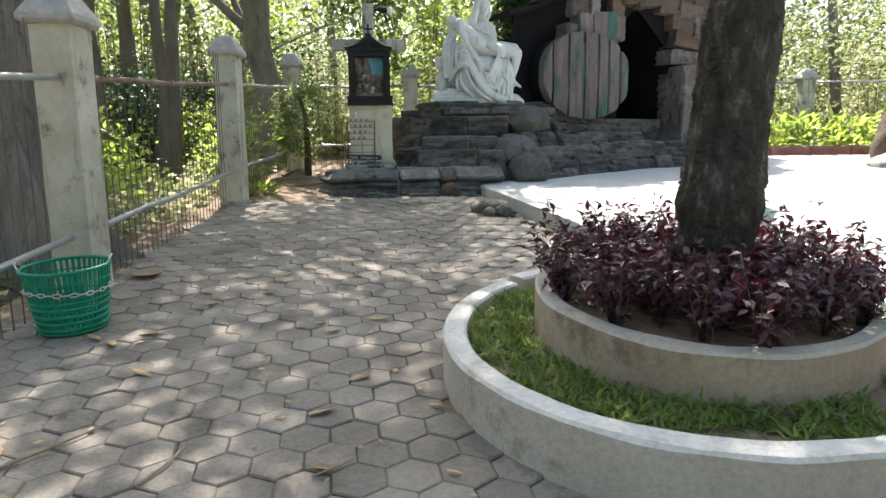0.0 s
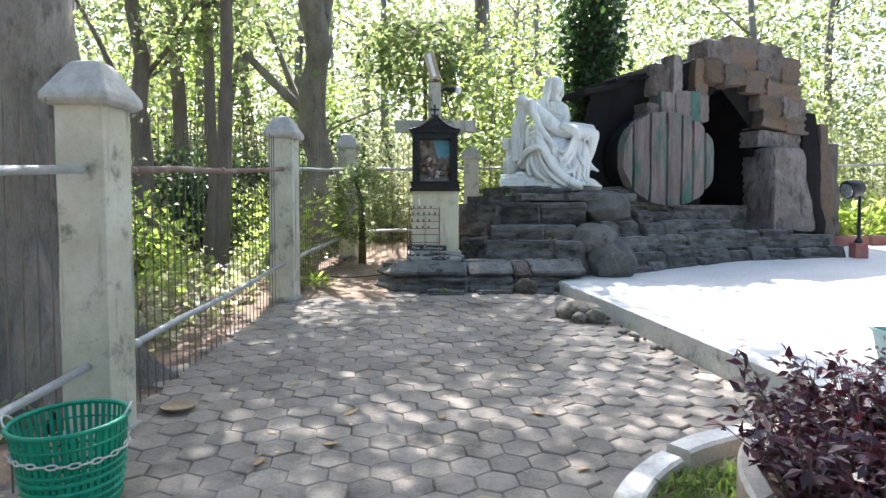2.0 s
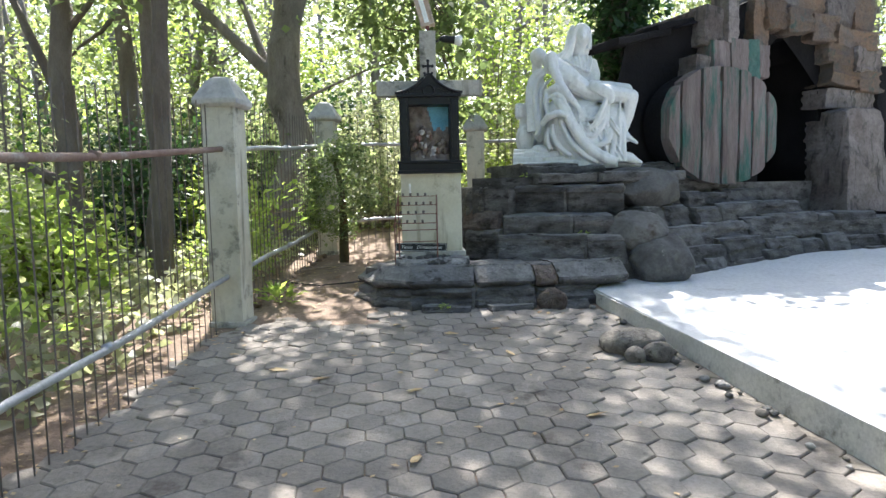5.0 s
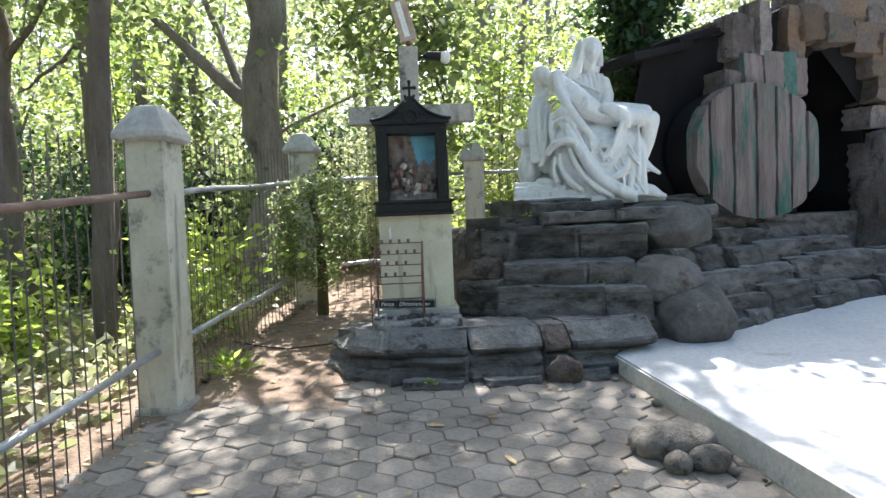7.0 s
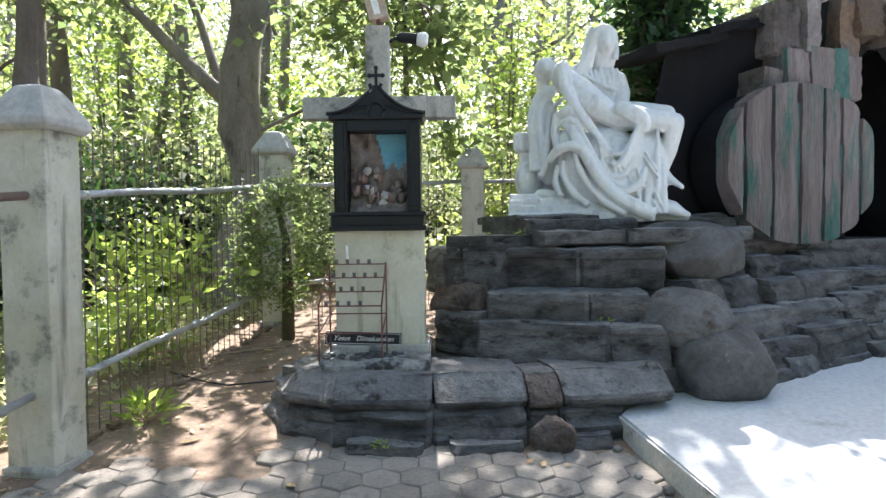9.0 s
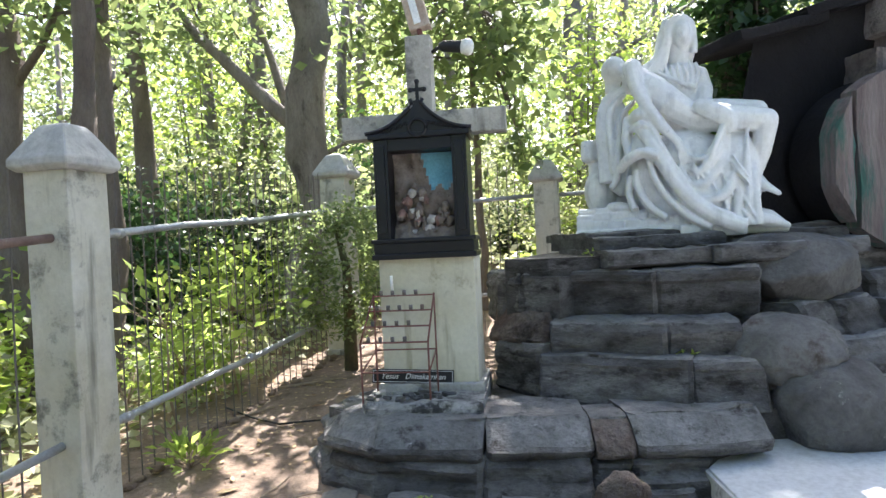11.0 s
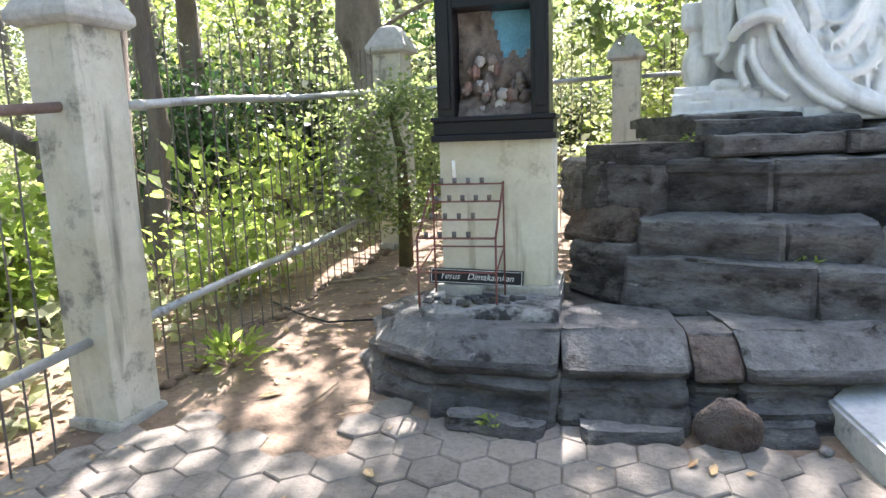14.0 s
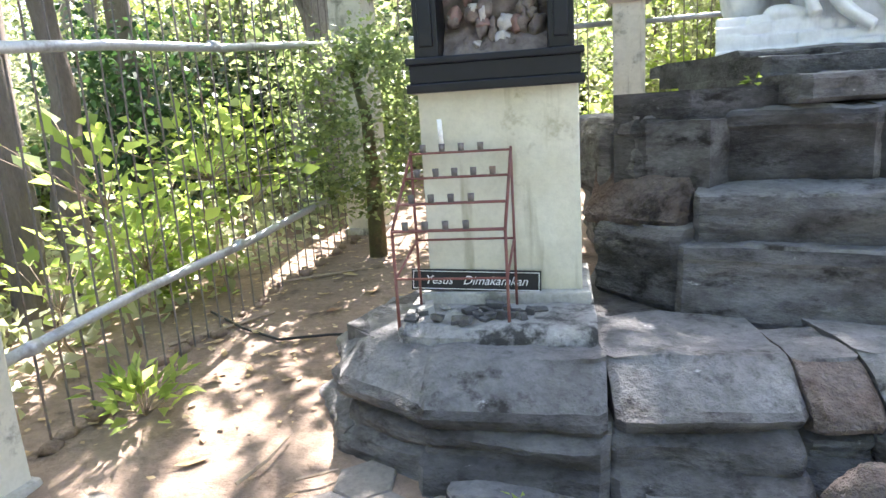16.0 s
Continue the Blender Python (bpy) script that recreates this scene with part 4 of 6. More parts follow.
for x0, x1 in ((-0.30, -0.205), (0.205, 0.30)):
    boxpart("pilaster", (x0, x1, -0.03, 0.25, 2.26, 2.9), M_NAVY, shrine, bevel=0.006)
    boxpart("pilaster_face", (x0 + 0.02, x1 - 0.02, -0.042, -0.02, 2.3, 2.86), M_NAVY, shrine, bevel=0.006)
boxpart("lintel", (-0.205, 0.205, -0.03, 0.25, 2.82, 2.9), M_NAVY, shrine, bevel=0.006)
boxpart("back_panel", (-0.205, 0.205, 0.13, 0.25, 2.26, 2.83), M_NAVY, shrine, bevel=0.0)
boxpart("cornice", (-0.325, 0.325, -0.06, 0.26, 2.895, 2.93), M_NAVY, shrine, bevel=0.008)
# ogee gable
bm = bmesh.new()
prof = []
for k in range(15):
    t = k / 14
    x = 0.335 * (1 - t) ** 1.0
    z = 2.925 + 0.03 * t + 0.17 * t ** 2.4
    prof.append((x if k < 14 else 0.035, z))
pl = [(-x, z) for x, z in prof] + [(x, z) for x, z in prof[::-1]]
f = [bm.verts.new((x, -0.045, z)) for x, z in pl]
g = [bm.verts.new((x, 0.06, z)) for x, z in pl]
bm.faces.new(f)
bm.faces.new(g[::-1])
for i in range(len(pl)):
    j = (i + 1) % len(pl)
    bm.faces.new((f[i], f[j], g[j], g[i]))
bmesh.ops.recalc_face_normals(bm, faces=bm.faces[:])
part("gable", bm, M_NAVY, shrine, "dark ogee gable")
for s in (-1, 1):
    tube("gable_moulding", [(s * (x + 0.005), -0.05, z + 0.012) for x, z in prof], 0.014, M_NAVY, shrine, n=8)
    for k in range(5):
        x = s * (0.075 + 0.036 * k)
        c = [(x + 0.014 * math.cos(u), -0.052, 2.985 - 0.008 * k + 0.012 * math.sin(u)) for u in np.linspace(0, 2 * math.pi, 11)]
        tube("scroll", c, 0.0045, M_NAVY, shrine, n=5)
tube("ring_ornament", [(0.055 * math.cos(u), -0.055, 2.955 + 0.055 * math.sin(u)) for u in np.linspace(0, 2 * math.pi, 25)], 0.011, M_NAVY, shrine, n=8)
bm = bmesh.new()
box(bm, -0.03, 0.03, -0.02, 0.04, 3.1, 3.135, 0.004)
box(bm, -0.011, 0.011, -0.005, 0.015, 3.13, 3.26, 0.003)
box(bm, -0.045, 0.045, -0.005, 0.015, 3.195, 3.217, 0.003)
for x, z in ((-0.045, 3.206), (0.045, 3.206), (0, 3.258)):
    bmesh.ops.create_icosphere(bm, subdivisions=2, radius=0.017, matrix=Matrix.Translation((x, 0.005, z)))
part("finial_cross", bm, M_NAVY, shrine, "small black cross finial")
boxpart("cross_upright", (-0.08, 0.085, 0.075, 0.215, 2.905, 3.575), M_CEMENT, shrine, "weathered concrete cross upright", 0.008)
for x0, x1 in ((-0.53, -0.081), (0.086, 0.55)):
    boxpart("cross_arm", (x0, x1, 0.077, 0.213, 2.925, 3.078), M_CEMENT, shrine, "weathered concrete cross arm", 0.008)
boxpart("back_body", (-0.28, 0.28, 0.2, 0.4, 2.14, 2.9), M_CEMENT, shrine, bevel=0.008)

# relief panel in the niche: a rocky ground with lumps, blue sky
M_RELIEF = surf("painted_relief", (0.13, 0.1, 0.085), (0.25, 0.21, 0.18), (0.05, 0.04, 0.035), 14, 70, 0.7, 0.5, 0.006, stain_scale=20, amount=0.45)
M_RELIEFSKY = surf("relief_sky_blue", (0.1, 0.3, 0.42), (0.16, 0.4, 0.52), (0.3, 0.42, 0.45), 8, 60, 0.6, 0.2, 0.003)
M_RELIEFWHITE = surf("relief_white", (0.4, 0.37, 0.34), (0.5, 0.47, 0.44), (0.35, 0.3, 0.27), 14, 70, 0.6, 0.3, 0.004)
M_RELIEFRED = surf("relief_red", (0.2, 0.11, 0.09), (0.26, 0.17, 0.14), (0.2, 0.1, 0.09), 14, 70, 0.6, 0.3, 0.004)
relief = thing("relief_panel", "painted relief panel of rocks under a blue sky", "relief", SH)
nx, nz = 28, 40
RV = []
for j in range(nz + 1):
    for i in range(nx + 1):
        x, z = -0.2 + 0.4 * i / nx, 2.265 + 0.55 * j / nz
        h = 0.5 + noise.noise(Vector((x * 9, z * 9, 2))) + 0.5 * noise.noise(Vector((x * 22, z * 22, 5)))
        sky_part = 1.0 if x > 0.02 - 0.25 * (z - 2.66) and z > 2.58 else 0.0
        RV.append((x, 0.12 - 0.035 * max(0, h) * (1 - sky_part) - 0.07 * max(0, 1 - (z - 2.265) / 0.12), z))
RF = [(j * (nx + 1) + i, j * (nx + 1) + i + 1, (j + 1) * (nx + 1) + i + 1, (j + 1) * (nx + 1) + i) for j in range(nz) for i in range(nx)]
ridx = [1 if (-0.2 + 0.4 * (i + 0.5) / nx) > 0.02 - 0.25 * ((2.265 + 0.55 * j / nz) - 2.66) and 2.265 + 0.55 * j / nz > 2.58 + 0.02 * math.sin(i) else 0 for j in range(nz) for i in range(nx)]
from_np("relief_ground", RV, RF, [M_RELIEF, M_RELIEFSKY], relief, smooth=True, idx=ridx)
lump = random.Random(6)
for k in range(34):
    x, z = lump.uniform(-0.17, 0.17), 2.3 + 0.33 * lump.random() ** 1.2
    if x > 0.05 and z > 2.56:
        continue
    m = (M_RELIEF, M_RELIEF, M_RELIEF, M_RELIEFWHITE, M_RELIEFRED)[k % 5]
    boulder("relief_lump", (x, 0.075, z), (lump.uniform(0.014, 0.034), 0.03, lump.uniform(0.018, 0.045)), k + 1, m, "", parent=relief, sub=3, amp=0.25)

# candle rack
rack = thing("candle_rack", "rusty red iron candle rack with four rows of cups", "candle rack", SH)
RB, RFt = -0.06, -0.29
for x in (-0.335, 0.055):
    tube("back_leg", [(x, RB, 1.28), (x, RB, 1.915)], 0.006, M_REDIRON, rack, n=6)
    xo = x - 0.035 if x < 0 else x - 0.01
    tube("front_leg", [(xo, RFt, 1.2), (xo, RFt, 1.64)], 0.0065, M_REDIRON, rack, n=6)
    tube("side_bar", [(xo, RFt, 1.64), (x, RB, 1.905)], 0.006, M_REDIRON, rack, n=6)
    tube("side_bar", [(xo, RFt, 1.46), (x, RB, 1.56)], 0.005, M_REDIRON, rack, n=6)
for k, z in enumerate((1.46, 1.64)):
    tube("cross_bar", [(-0.37, RFt, z), (0.045, RFt, z)], 0.005, M_REDIRON, rack, n=6)
tube("cross_bar", [(-0.335, RB, 1.56), (0.055, RB, 1.56)], 0.005, M_REDIRON, rack, n=6)
for k in range(4):
    t = k / 3
    y, z = RFt + (RB - RFt) * t, 1.64 + 0.262 * t
    x0, x1 = -0.37 + 0.035 * t, 0.045 + 0.01 * t
    for dy in (-0.012, 0.012):
        tube("shelf_bar", [(x0, y + dy, z), (x1, y + dy, z)], 0.004, M_REDIRON, rack, n=5)
    for i in range(5 if k == 2 else 4):
        x = x0 + 0.05 + (0.075 if k != 2 else 0.072) * i
        tube("candle_cup", [(x, y, z + 0.002), (x, y, z + 0.034)], [0.011, 0.0125], M_ROD, rack, "small tin candle cup", n=10)
cx, cy = -0.335 + 0.125, RB
candle = tube("candle", [(cx, cy, 1.935), (cx - 0.004, cy, 2.03)], 0.0095, M_WAX, None, n=12)
candle.matrix_world = SH
tagged(candle, "short white wax candle standing in the rack", "candle")

# black plaque leaning on the plinth
plq = thing("name_plaque", "black plaque with a white border and white lettering", "plaque", SH @ pose(-0.115, -0.02, 1.335, -8, 2, 0))
boxpart("plate", (-0.265, 0.265, -0.008, 0.004, 0.0, 0.088), M_BLACK, plq, bevel=0.002)
bm = bmesh.new()
for d in ((-0.258, 0.258, 0.078, 0.081), (-0.258, 0.258, 0.007, 0.010), (-0.258, -0.255, 0.010, 0.078), (0.255, 0.258, 0.010, 0.078)):
    box(bm, d[0], d[1], -0.0105, -0.0085, d[2], d[3])
part("border", bm, M_WHITE, plq, "white border line")


def lettering(body, size, at, parent, mat):
    cu = bpy.data.curves.new("lettering", "FONT")
    cu.body, cu.size, cu.extrude, cu.shear = body, size, 0.001, 0.35
    cu.align_x, cu.align_y = "CENTER", "CENTER"
    tmp = bpy.data.objects.new("lettering_tmp", cu)
    scene.collection.objects.link(tmp)
    bpy.context.view_layer.update()
    me = bpy.data.meshes.new_from_object(tmp.evaluated_get(bpy.context.evaluated_depsgraph_get()))
    bpy.data.objects.remove(tmp)
    me.materials.clear()
    me.materials.append(mat)
    ob = new("lettering", me)
    ob.parent = parent
    ob.matrix_local = at
    return tagged(ob, "white slanted lettering")


lettering("Yesus   Dimakamkan", 0.05, pose(0, -0.0105, 0.043, 90, 0, 0), plq, M_WHITE)

# broken burnt shards on the plinth top
M_CHAR = surf("burnt_shard", (0.05, 0.048, 0.046), (0.12, 0.115, 0.11), (0.3, 0.29, 0.28), 14, 60, 0.8, 0.6, 0.006, vary=0.35, amount=0.4, stain_scale=18)
sh = random.Random(8)
for k in range(26):
    x, y = sh.uniform(-0.34, 0.16), sh.uniform(-0.31, -0.1)
    sx, sy, sz = sh.uniform(0.03, 0.075), sh.uniform(0.025, 0.05), sh.uniform(0.012, 0.035)
    bm = block_data((sx, sy, sz), 0.12, 3, 0.006, k + 1, freq=9)
    m = M_CEMENT if k % 6 == 0 else M_CHAR
    o = part("burnt_shard", bm, m, None, smooth=True)
    o.matrix_world = SH @ pose(x, y, 1.285 + sz * 0.5, sh.uniform(-12, 12), sh.uniform(-12, 12), sh.uniform(0, 180))
    tagged(sharpened(o), "pale broken cement shard on the shrine plinth" if m == M_CEMENT else "soot-blackened broken shard on the shrine plinth", "shard", "shards on the plinth")

# weathered board and spot lamp on the cross
bd = thing("weathered_board", "small rusty weathered board fixed on top of the cross", "board", SH @ pose(0.02, 0.15, 3.575, -10, -14, 0))
boxpart("board", (-0.06, 0.075, -0.03, 0.04, 0.06, 0.44), M_RUSTWOOD, bd, bevel=0.008)
boxpart("pale_strip", (-0.018, 0.03, -0.037, -0.031, 0.09, 0.42), M_WHITE, bd, "peeling pale strip", 0.002)
boxpart("side_edge", (0.06, 0.082, -0.04, 0.045, 0.055, 0.445), M_RUSTWOOD, bd, bevel=0.004)
tube("stem", [(0, 0.0, -0.01), (0, 0.0, 0.07)], 0.018, M_REDIRON, bd, n=8)
sp = thing("spot_lamp", "black spot lamp with a pale bulb on a bracket", "lamp", SH @ pose(0.085, 0.14, 3.5))
tube("bracket", [(0, 0, -0.03), (0.035, 0, -0.005), (0.06, 0, 0)], 0.012, M_BLACK, sp, n=8)
tube("housing", [(0.05, 0, 0.005), (0.08, 0, 0.004), (0.2, -0.01, -0.012), (0.215, -0.01, -0.014)], [0.02, 0.036, 0.04, 0.046], M_BLACK, sp, n=18)
tube("bulb", [(0.2, -0.01, -0.012), (0.24, -0.012, -0.018), (0.262, -0.013, -0.021), (0.275, -0.013, -0.023)], [0.042, 0.055, 0.05, 0.03], M_WHITE, sp, "pale glass bulb", n=18)

# ---- statue ----


def ell(bm, c, r, rot=(0, 0, 0), sub=3):
    bmesh.ops.create_icosphere(bm, subdivisions=sub, radius=1, matrix=pose(*c, *rot) @ Matrix.Diagonal((*r, 1)))


def limb(bm, pts, rad, n=10):
    V, F = tube_data(pts, rad, n)
    vs = [bm.verts.new(v) for v in V]
    for f in F:
        bm.faces.new([vs[i] for i in f])
    for p, r in ((pts[0], rad[0]), (pts[-1], rad[-1])):
        ell(bm, p, (r, r, r), sub=2)


def band(bm, pts, width, thick, n=10):
    """A strip of cloth through pts, wide in the plane of its front and thin in depth, with a rolled section."""
    ps = [Vector(p) for p in pts]
    fine = []
    for a, b, c, d in zip([ps[0]] + ps[:-2], ps[:-1], ps[1:], ps[2:] + [ps[-1]]):
        for k in range(5):
            t = k / 5
            fine.append(0.5 * (2 * b + (c - a) * t + (2 * a - 5 * b + 4 * c - d) * t * t + (3 * b - a - 3 * c + d) * t ** 3))
    fine.append(ps[-1])
    m = len(fine)
    rings = []
    for k, p in enumerate(fine):
        q = k / (m - 1) * (len(ps) - 1)
        w, th = float(np.interp(q, range(len(ps)), width)), float(np.interp(q, range(len(ps)), thick))
        d = (fine[min(k + 1, m - 1)] - fine[max(k - 1, 0)]).normalized()
        side = Vector((d.z, 0, -d.x))
        side = side.normalized() if side.length > 1e-3 else Vector((1, 0, 0))
        out = d.cross(side).normalized()
        rings.append([bm.verts.new(p + side * w * math.cos(a) + out * th * math.sin(a)) for a in np.linspace(0, 2 * math.pi, n, endpoint=False)])
    for a, b in zip(rings, rings[1:]):
        for k in range(n):
            bm.faces.new((a[k], a[(k + 1) % n], b[(k + 1) % n], b[k]))
    bm.faces.new(rings[0][::-1])
    bm.faces.new(rings[-1])


bm = bmesh.new()
wv = random.Random(15)
# layered rock foot
for z0, z1, y0, cnt in ((-0.02, 0.065, -0.5, 8), (0.075, 0.13, -0.45, 10), (0.14, 0.185, -0.41, 9), (0.195, 0.235, -0.35, 8)):
    for k in range(cnt):
        x0 = -0.78 + 1.22 * k / cnt
        box(bm, x0, x0 + 1.22 / cnt - 0.008, y0 + wv.uniform(-0.012, 0.02), 0.42, z0 - 0.004, z1 + wv.uniform(-0.006, 0.008), 0.008)
box(bm, -0.74, 0.46, -0.3, 0.4, -0.02, 0.2, 0.02)
box(bm, 0.4, 0.72, -0.36, 0.4, -0.02, 0.06, 0.02)
ell(bm, (-0.44, -0.3, 0.22), (0.12, 0.1, 0.05), (0, 12, 0))
# rock seat at the side and behind
box(bm, -0.77, -0.52, -0.12, 0.24, 0.63, 0.81, 0.035)
box(bm, -0.72, -0.5, -0.08, 0.22, 0.42, 0.66, 0.04)
ell(bm, (-0.64, 0.02, 0.38), (0.13, 0.18, 0.2))
box(bm, -0.66, 0.46, 0.02, 0.36, 0.1, 0.7, 0.07)
# seated figure: lap, skirt, trunk and veiled head
ell(bm, (0.02, -0.06, 0.42), (0.46, 0.3, 0.4))
ell(bm, (0.1, -0.2, 0.28), (0.44, 0.28, 0.3))
ell(bm, (0.38, -0.24, 0.4), (0.19, 0.2, 0.38))
ell(bm, (0.02, -0.2, 0.56), (0.34, 0.24, 0.24))
ell(bm, (-0.46, -0.08, 0.72), (0.12, 0.13, 0.4))
ell(bm, (-0.24, -0.22, 0.66), (0.15, 0.2, 0.17))
ell(bm, (-0.22, -0.27, 0.4), (0.14, 0.15, 0.36))
ell(bm, (0.36, -0.2, 0.5), (0.16, 0.2, 0.3))
ell(bm, (0.34, -0.22, 0.22), (0.2, 0.2, 0.24))
ell(bm, (0.04, 0.06, 1.02), (0.2, 0.17, 0.34))
ell(bm, (0.03, 0.05, 1.22), (0.2, 0.14, 0.17))
limb(bm, [(0.05, 0.04, 1.34), (0.055, 0.0, 1.46)], [0.07, 0.062])
ell(bm, (0.062, -0.065, 1.57), (0.072, 0.085, 0.115), (10, 0, 0))
limb(bm, [(0.062, -0.15, 1.565), (0.062, -0.152, 1.545)], [0.012, 0.015], 6)
ell(bm, (0.045, 0.0, 1.61), (0.115, 0.12, 0.14))
ell(bm, (0.03, 0.05, 1.5), (0.125, 0.1, 0.2))
band(bm, [(0.055, -0.09, 1.71), (-0.03, -0.08, 1.66), (-0.062, -0.07, 1.52), (-0.1, -0.06, 1.39), (-0.16, -0.04, 1.3)], [0.03, 0.035, 0.035, 0.05, 0.07], [0.02, 0.03, 0.03, 0.03, 0.03])
band(bm, [(0.06, -0.09, 1.71), (0.125, -0.07, 1.65), (0.145, -0.05, 1.52), (0.14, -0.04, 1.42)], [0.025, 0.028, 0.026, 0.03], [0.02, 0.025, 0.025, 0.03])
band(bm, [(-0.05, -0.02, 1.72), (-0.1, 0.0, 1.58), (-0.13, 0.02, 1.42), (-0.24, 0.04, 1.34)], [0.03, 0.04, 0.05, 0.06], [0.05, 0.05, 0.05, 0.05])
# her arms
limb(bm, [(0.17, 0.03, 1.26), (0.2, -0.01, 1.12), (0.19, -0.1, 0.99)], [0.07, 0.072, 0.065])
limb(bm, [(-0.13, 0.03, 1.3), (-0.27, 0.02, 1.26), (-0.34, -0.08, 1.22)], [0.085, 0.09, 0.08])
for k in range(6):  # bodice folds and strap
    x = -0.08 + 0.045 * k
    band(bm, [(x, -0.07, 1.36 - 0.02 * (k % 2)), (x + 0.02, -0.086, 1.25), (x * 0.5 + 0.04, -0.092, 1.1)], [0.013, 0.017, 0.012], [0.012, 0.013, 0.012], 6)
band(bm, [(-0.14, -0.09, 1.3), (0.0, -0.13, 1.2), (0.15, -0.11, 1.13)], [0.016, 0.018, 0.016], [0.014, 0.016, 0.014], 6)
# lying figure: head thrown back, trunk, hanging arm, legs over the lap
ell(bm, (-0.46, -0.1, 1.37), (0.085, 0.1, 0.1), (0, -35, 0))
ell(bm, (-0.485, -0.06, 1.36), (0.095, 0.105, 0.11))
limb(bm, [(-0.49, -0.03, 1.3), (-0.5, 0.0, 1.2), (-0.47, 0.02, 1.1)], [0.07, 0.065, 0.04])
limb(bm, [(-0.42, -0.1, 1.32), (-0.33, -0.14, 1.27)], [0.055, 0.07])
limb(bm, [(-0.3, -0.16, 1.25), (-0.18, -0.23, 1.13), (-0.05, -0.28, 1.0), (0.08, -0.28, 0.9), (0.2, -0.25, 0.86)], [0.1, 0.12, 0.115, 0.1, 0.11])
for k in range(4):
    t = k / 3
    c = Vector((-0.2, -0.32, 1.13)).lerp(Vector((-0.06, -0.385, 1.0)), t)
    band(bm, [c + Vector((-0.06, 0.03, -0.05)), c, c + Vector((0.06, 0.02, 0.05))], [0.009, 0.011, 0.008], [0.01, 0.012, 0.01], 6)
ell(bm, (-0.32, -0.24, 1.31), (0.075, 0.085, 0.08))
limb(bm, [(-0.32, -0.28, 1.31), (-0.28, -0.34, 1.12), (-0.2, -0.4, 0.95)], [0.07, 0.056, 0.046])
limb(bm, [(-0.2, -0.4, 0.95), (-0.11, -0.43, 0.81), (-0.02, -0.44, 0.7)], [0.048, 0.045, 0.032])
limb(bm, [(-0.02, -0.44, 0.7), (0.015, -0.45, 0.63)], [0.034, 0.036])
for k in range(4):
    limb(bm, [(-0.005 + 0.016 * k, -0.46, 0.62), (0.0 + 0.019 * k, -0.465, 0.56), (0.005 + 0.019 * k, -0.455, 0.525)], [0.011, 0.01, 0.007], 6)
limb(bm, [(-0.35, -0.22, 1.27), (-0.3, -0.25, 1.3), (-0.27, -0.27, 1.31)], [0.035, 0.03, 0.02], 8)
limb(bm, [(0.17, -0.26, 0.88), (0.36, -0.32, 0.84), (0.6, -0.32, 0.8)], [0.115, 0.105, 0.085])
limb(bm, [(0.17, -0.12, 0.93), (0.36, -0.15, 0.92), (0.56, -0.17, 0.9)], [0.11, 0.095, 0.075])
limb(bm, [(0.6, -0.32, 0.79), (0.57, -0.28, 0.58), (0.52, -0.26, 0.4)], [0.085, 0.065, 0.042])
limb(bm, [(0.56, -0.17, 0.88), (0.55, -0.13, 0.64), (0.53, -0.12, 0.46)], [0.075, 0.062, 0.04])
limb(bm, [(0.52, -0.26, 0.4), (0.58, -0.32, 0.32), (0.66, -0.36, 0.26)], [0.042, 0.034, 0.018])
limb(bm, [(0.53, -0.12, 0.45), (0.55, -0.16, 0.36), (0.58, -0.2, 0.3)], [0.04, 0.034, 0.02])
band(bm, [(0.12, -0.37, 0.95), (0.22, -0.42, 0.9), (0.33, -0.42, 0.82), (0.36, -0.4, 0.72)], [0.05, 0.07, 0.07, 0.04], [0.03, 0.035, 0.035, 0.03])
# cloak hanging behind the lying figure
band(bm, [(-0.36, -0.06, 1.2), (-0.52, -0.1, 1.12), (-0.575, -0.14, 0.92), (-0.55, -0.17, 0.66), (-0.53, -0.2, 0.44)], [0.035, 0.05, 0.06, 0.075, 0.09], [0.045, 0.045, 0.04, 0.04, 0.05])
band(bm, [(-0.4, -0.1, 1.14), (-0.5, -0.18, 1.02), (-0.51, -0.22, 0.78), (-0.48, -0.24, 0.5)], [0.02, 0.03, 0.03, 0.035], [0.04, 0.04, 0.04, 0.045])
band(bm, [(-0.32, -0.12, 1.08), (-0.42, -0.2, 0.95), (-0.44, -0.24, 0.72), (-0.47, -0.26, 0.46), (-0.52, -0.28, 0.38)], [0.016, 0.022, 0.026, 0.03, 0.02], [0.05, 0.05, 0.05, 0.05, 0.04])
# sleeve and lap bunches
band(bm, [(-0.33, -0.3, 0.9), (-0.27, -0.38, 0.93), (-0.18, -0.4, 0.88)], [0.045, 0.05, 0.035], [0.05, 0.05, 0.04])
band(bm, [(-0.34, -0.32, 0.82), (-0.26, -0.41, 0.84), (-0.16, -0.41, 0.78)], [0.025, 0.03, 0.02], [0.04, 0.04, 0.03])
band(bm, [(-0.37, -0.28, 0.92), (-0.385, -0.33, 0.76), (-0.36, -0.36, 0.6)], [0.03, 0.035, 0.03], [0.04, 0.05, 0.04])
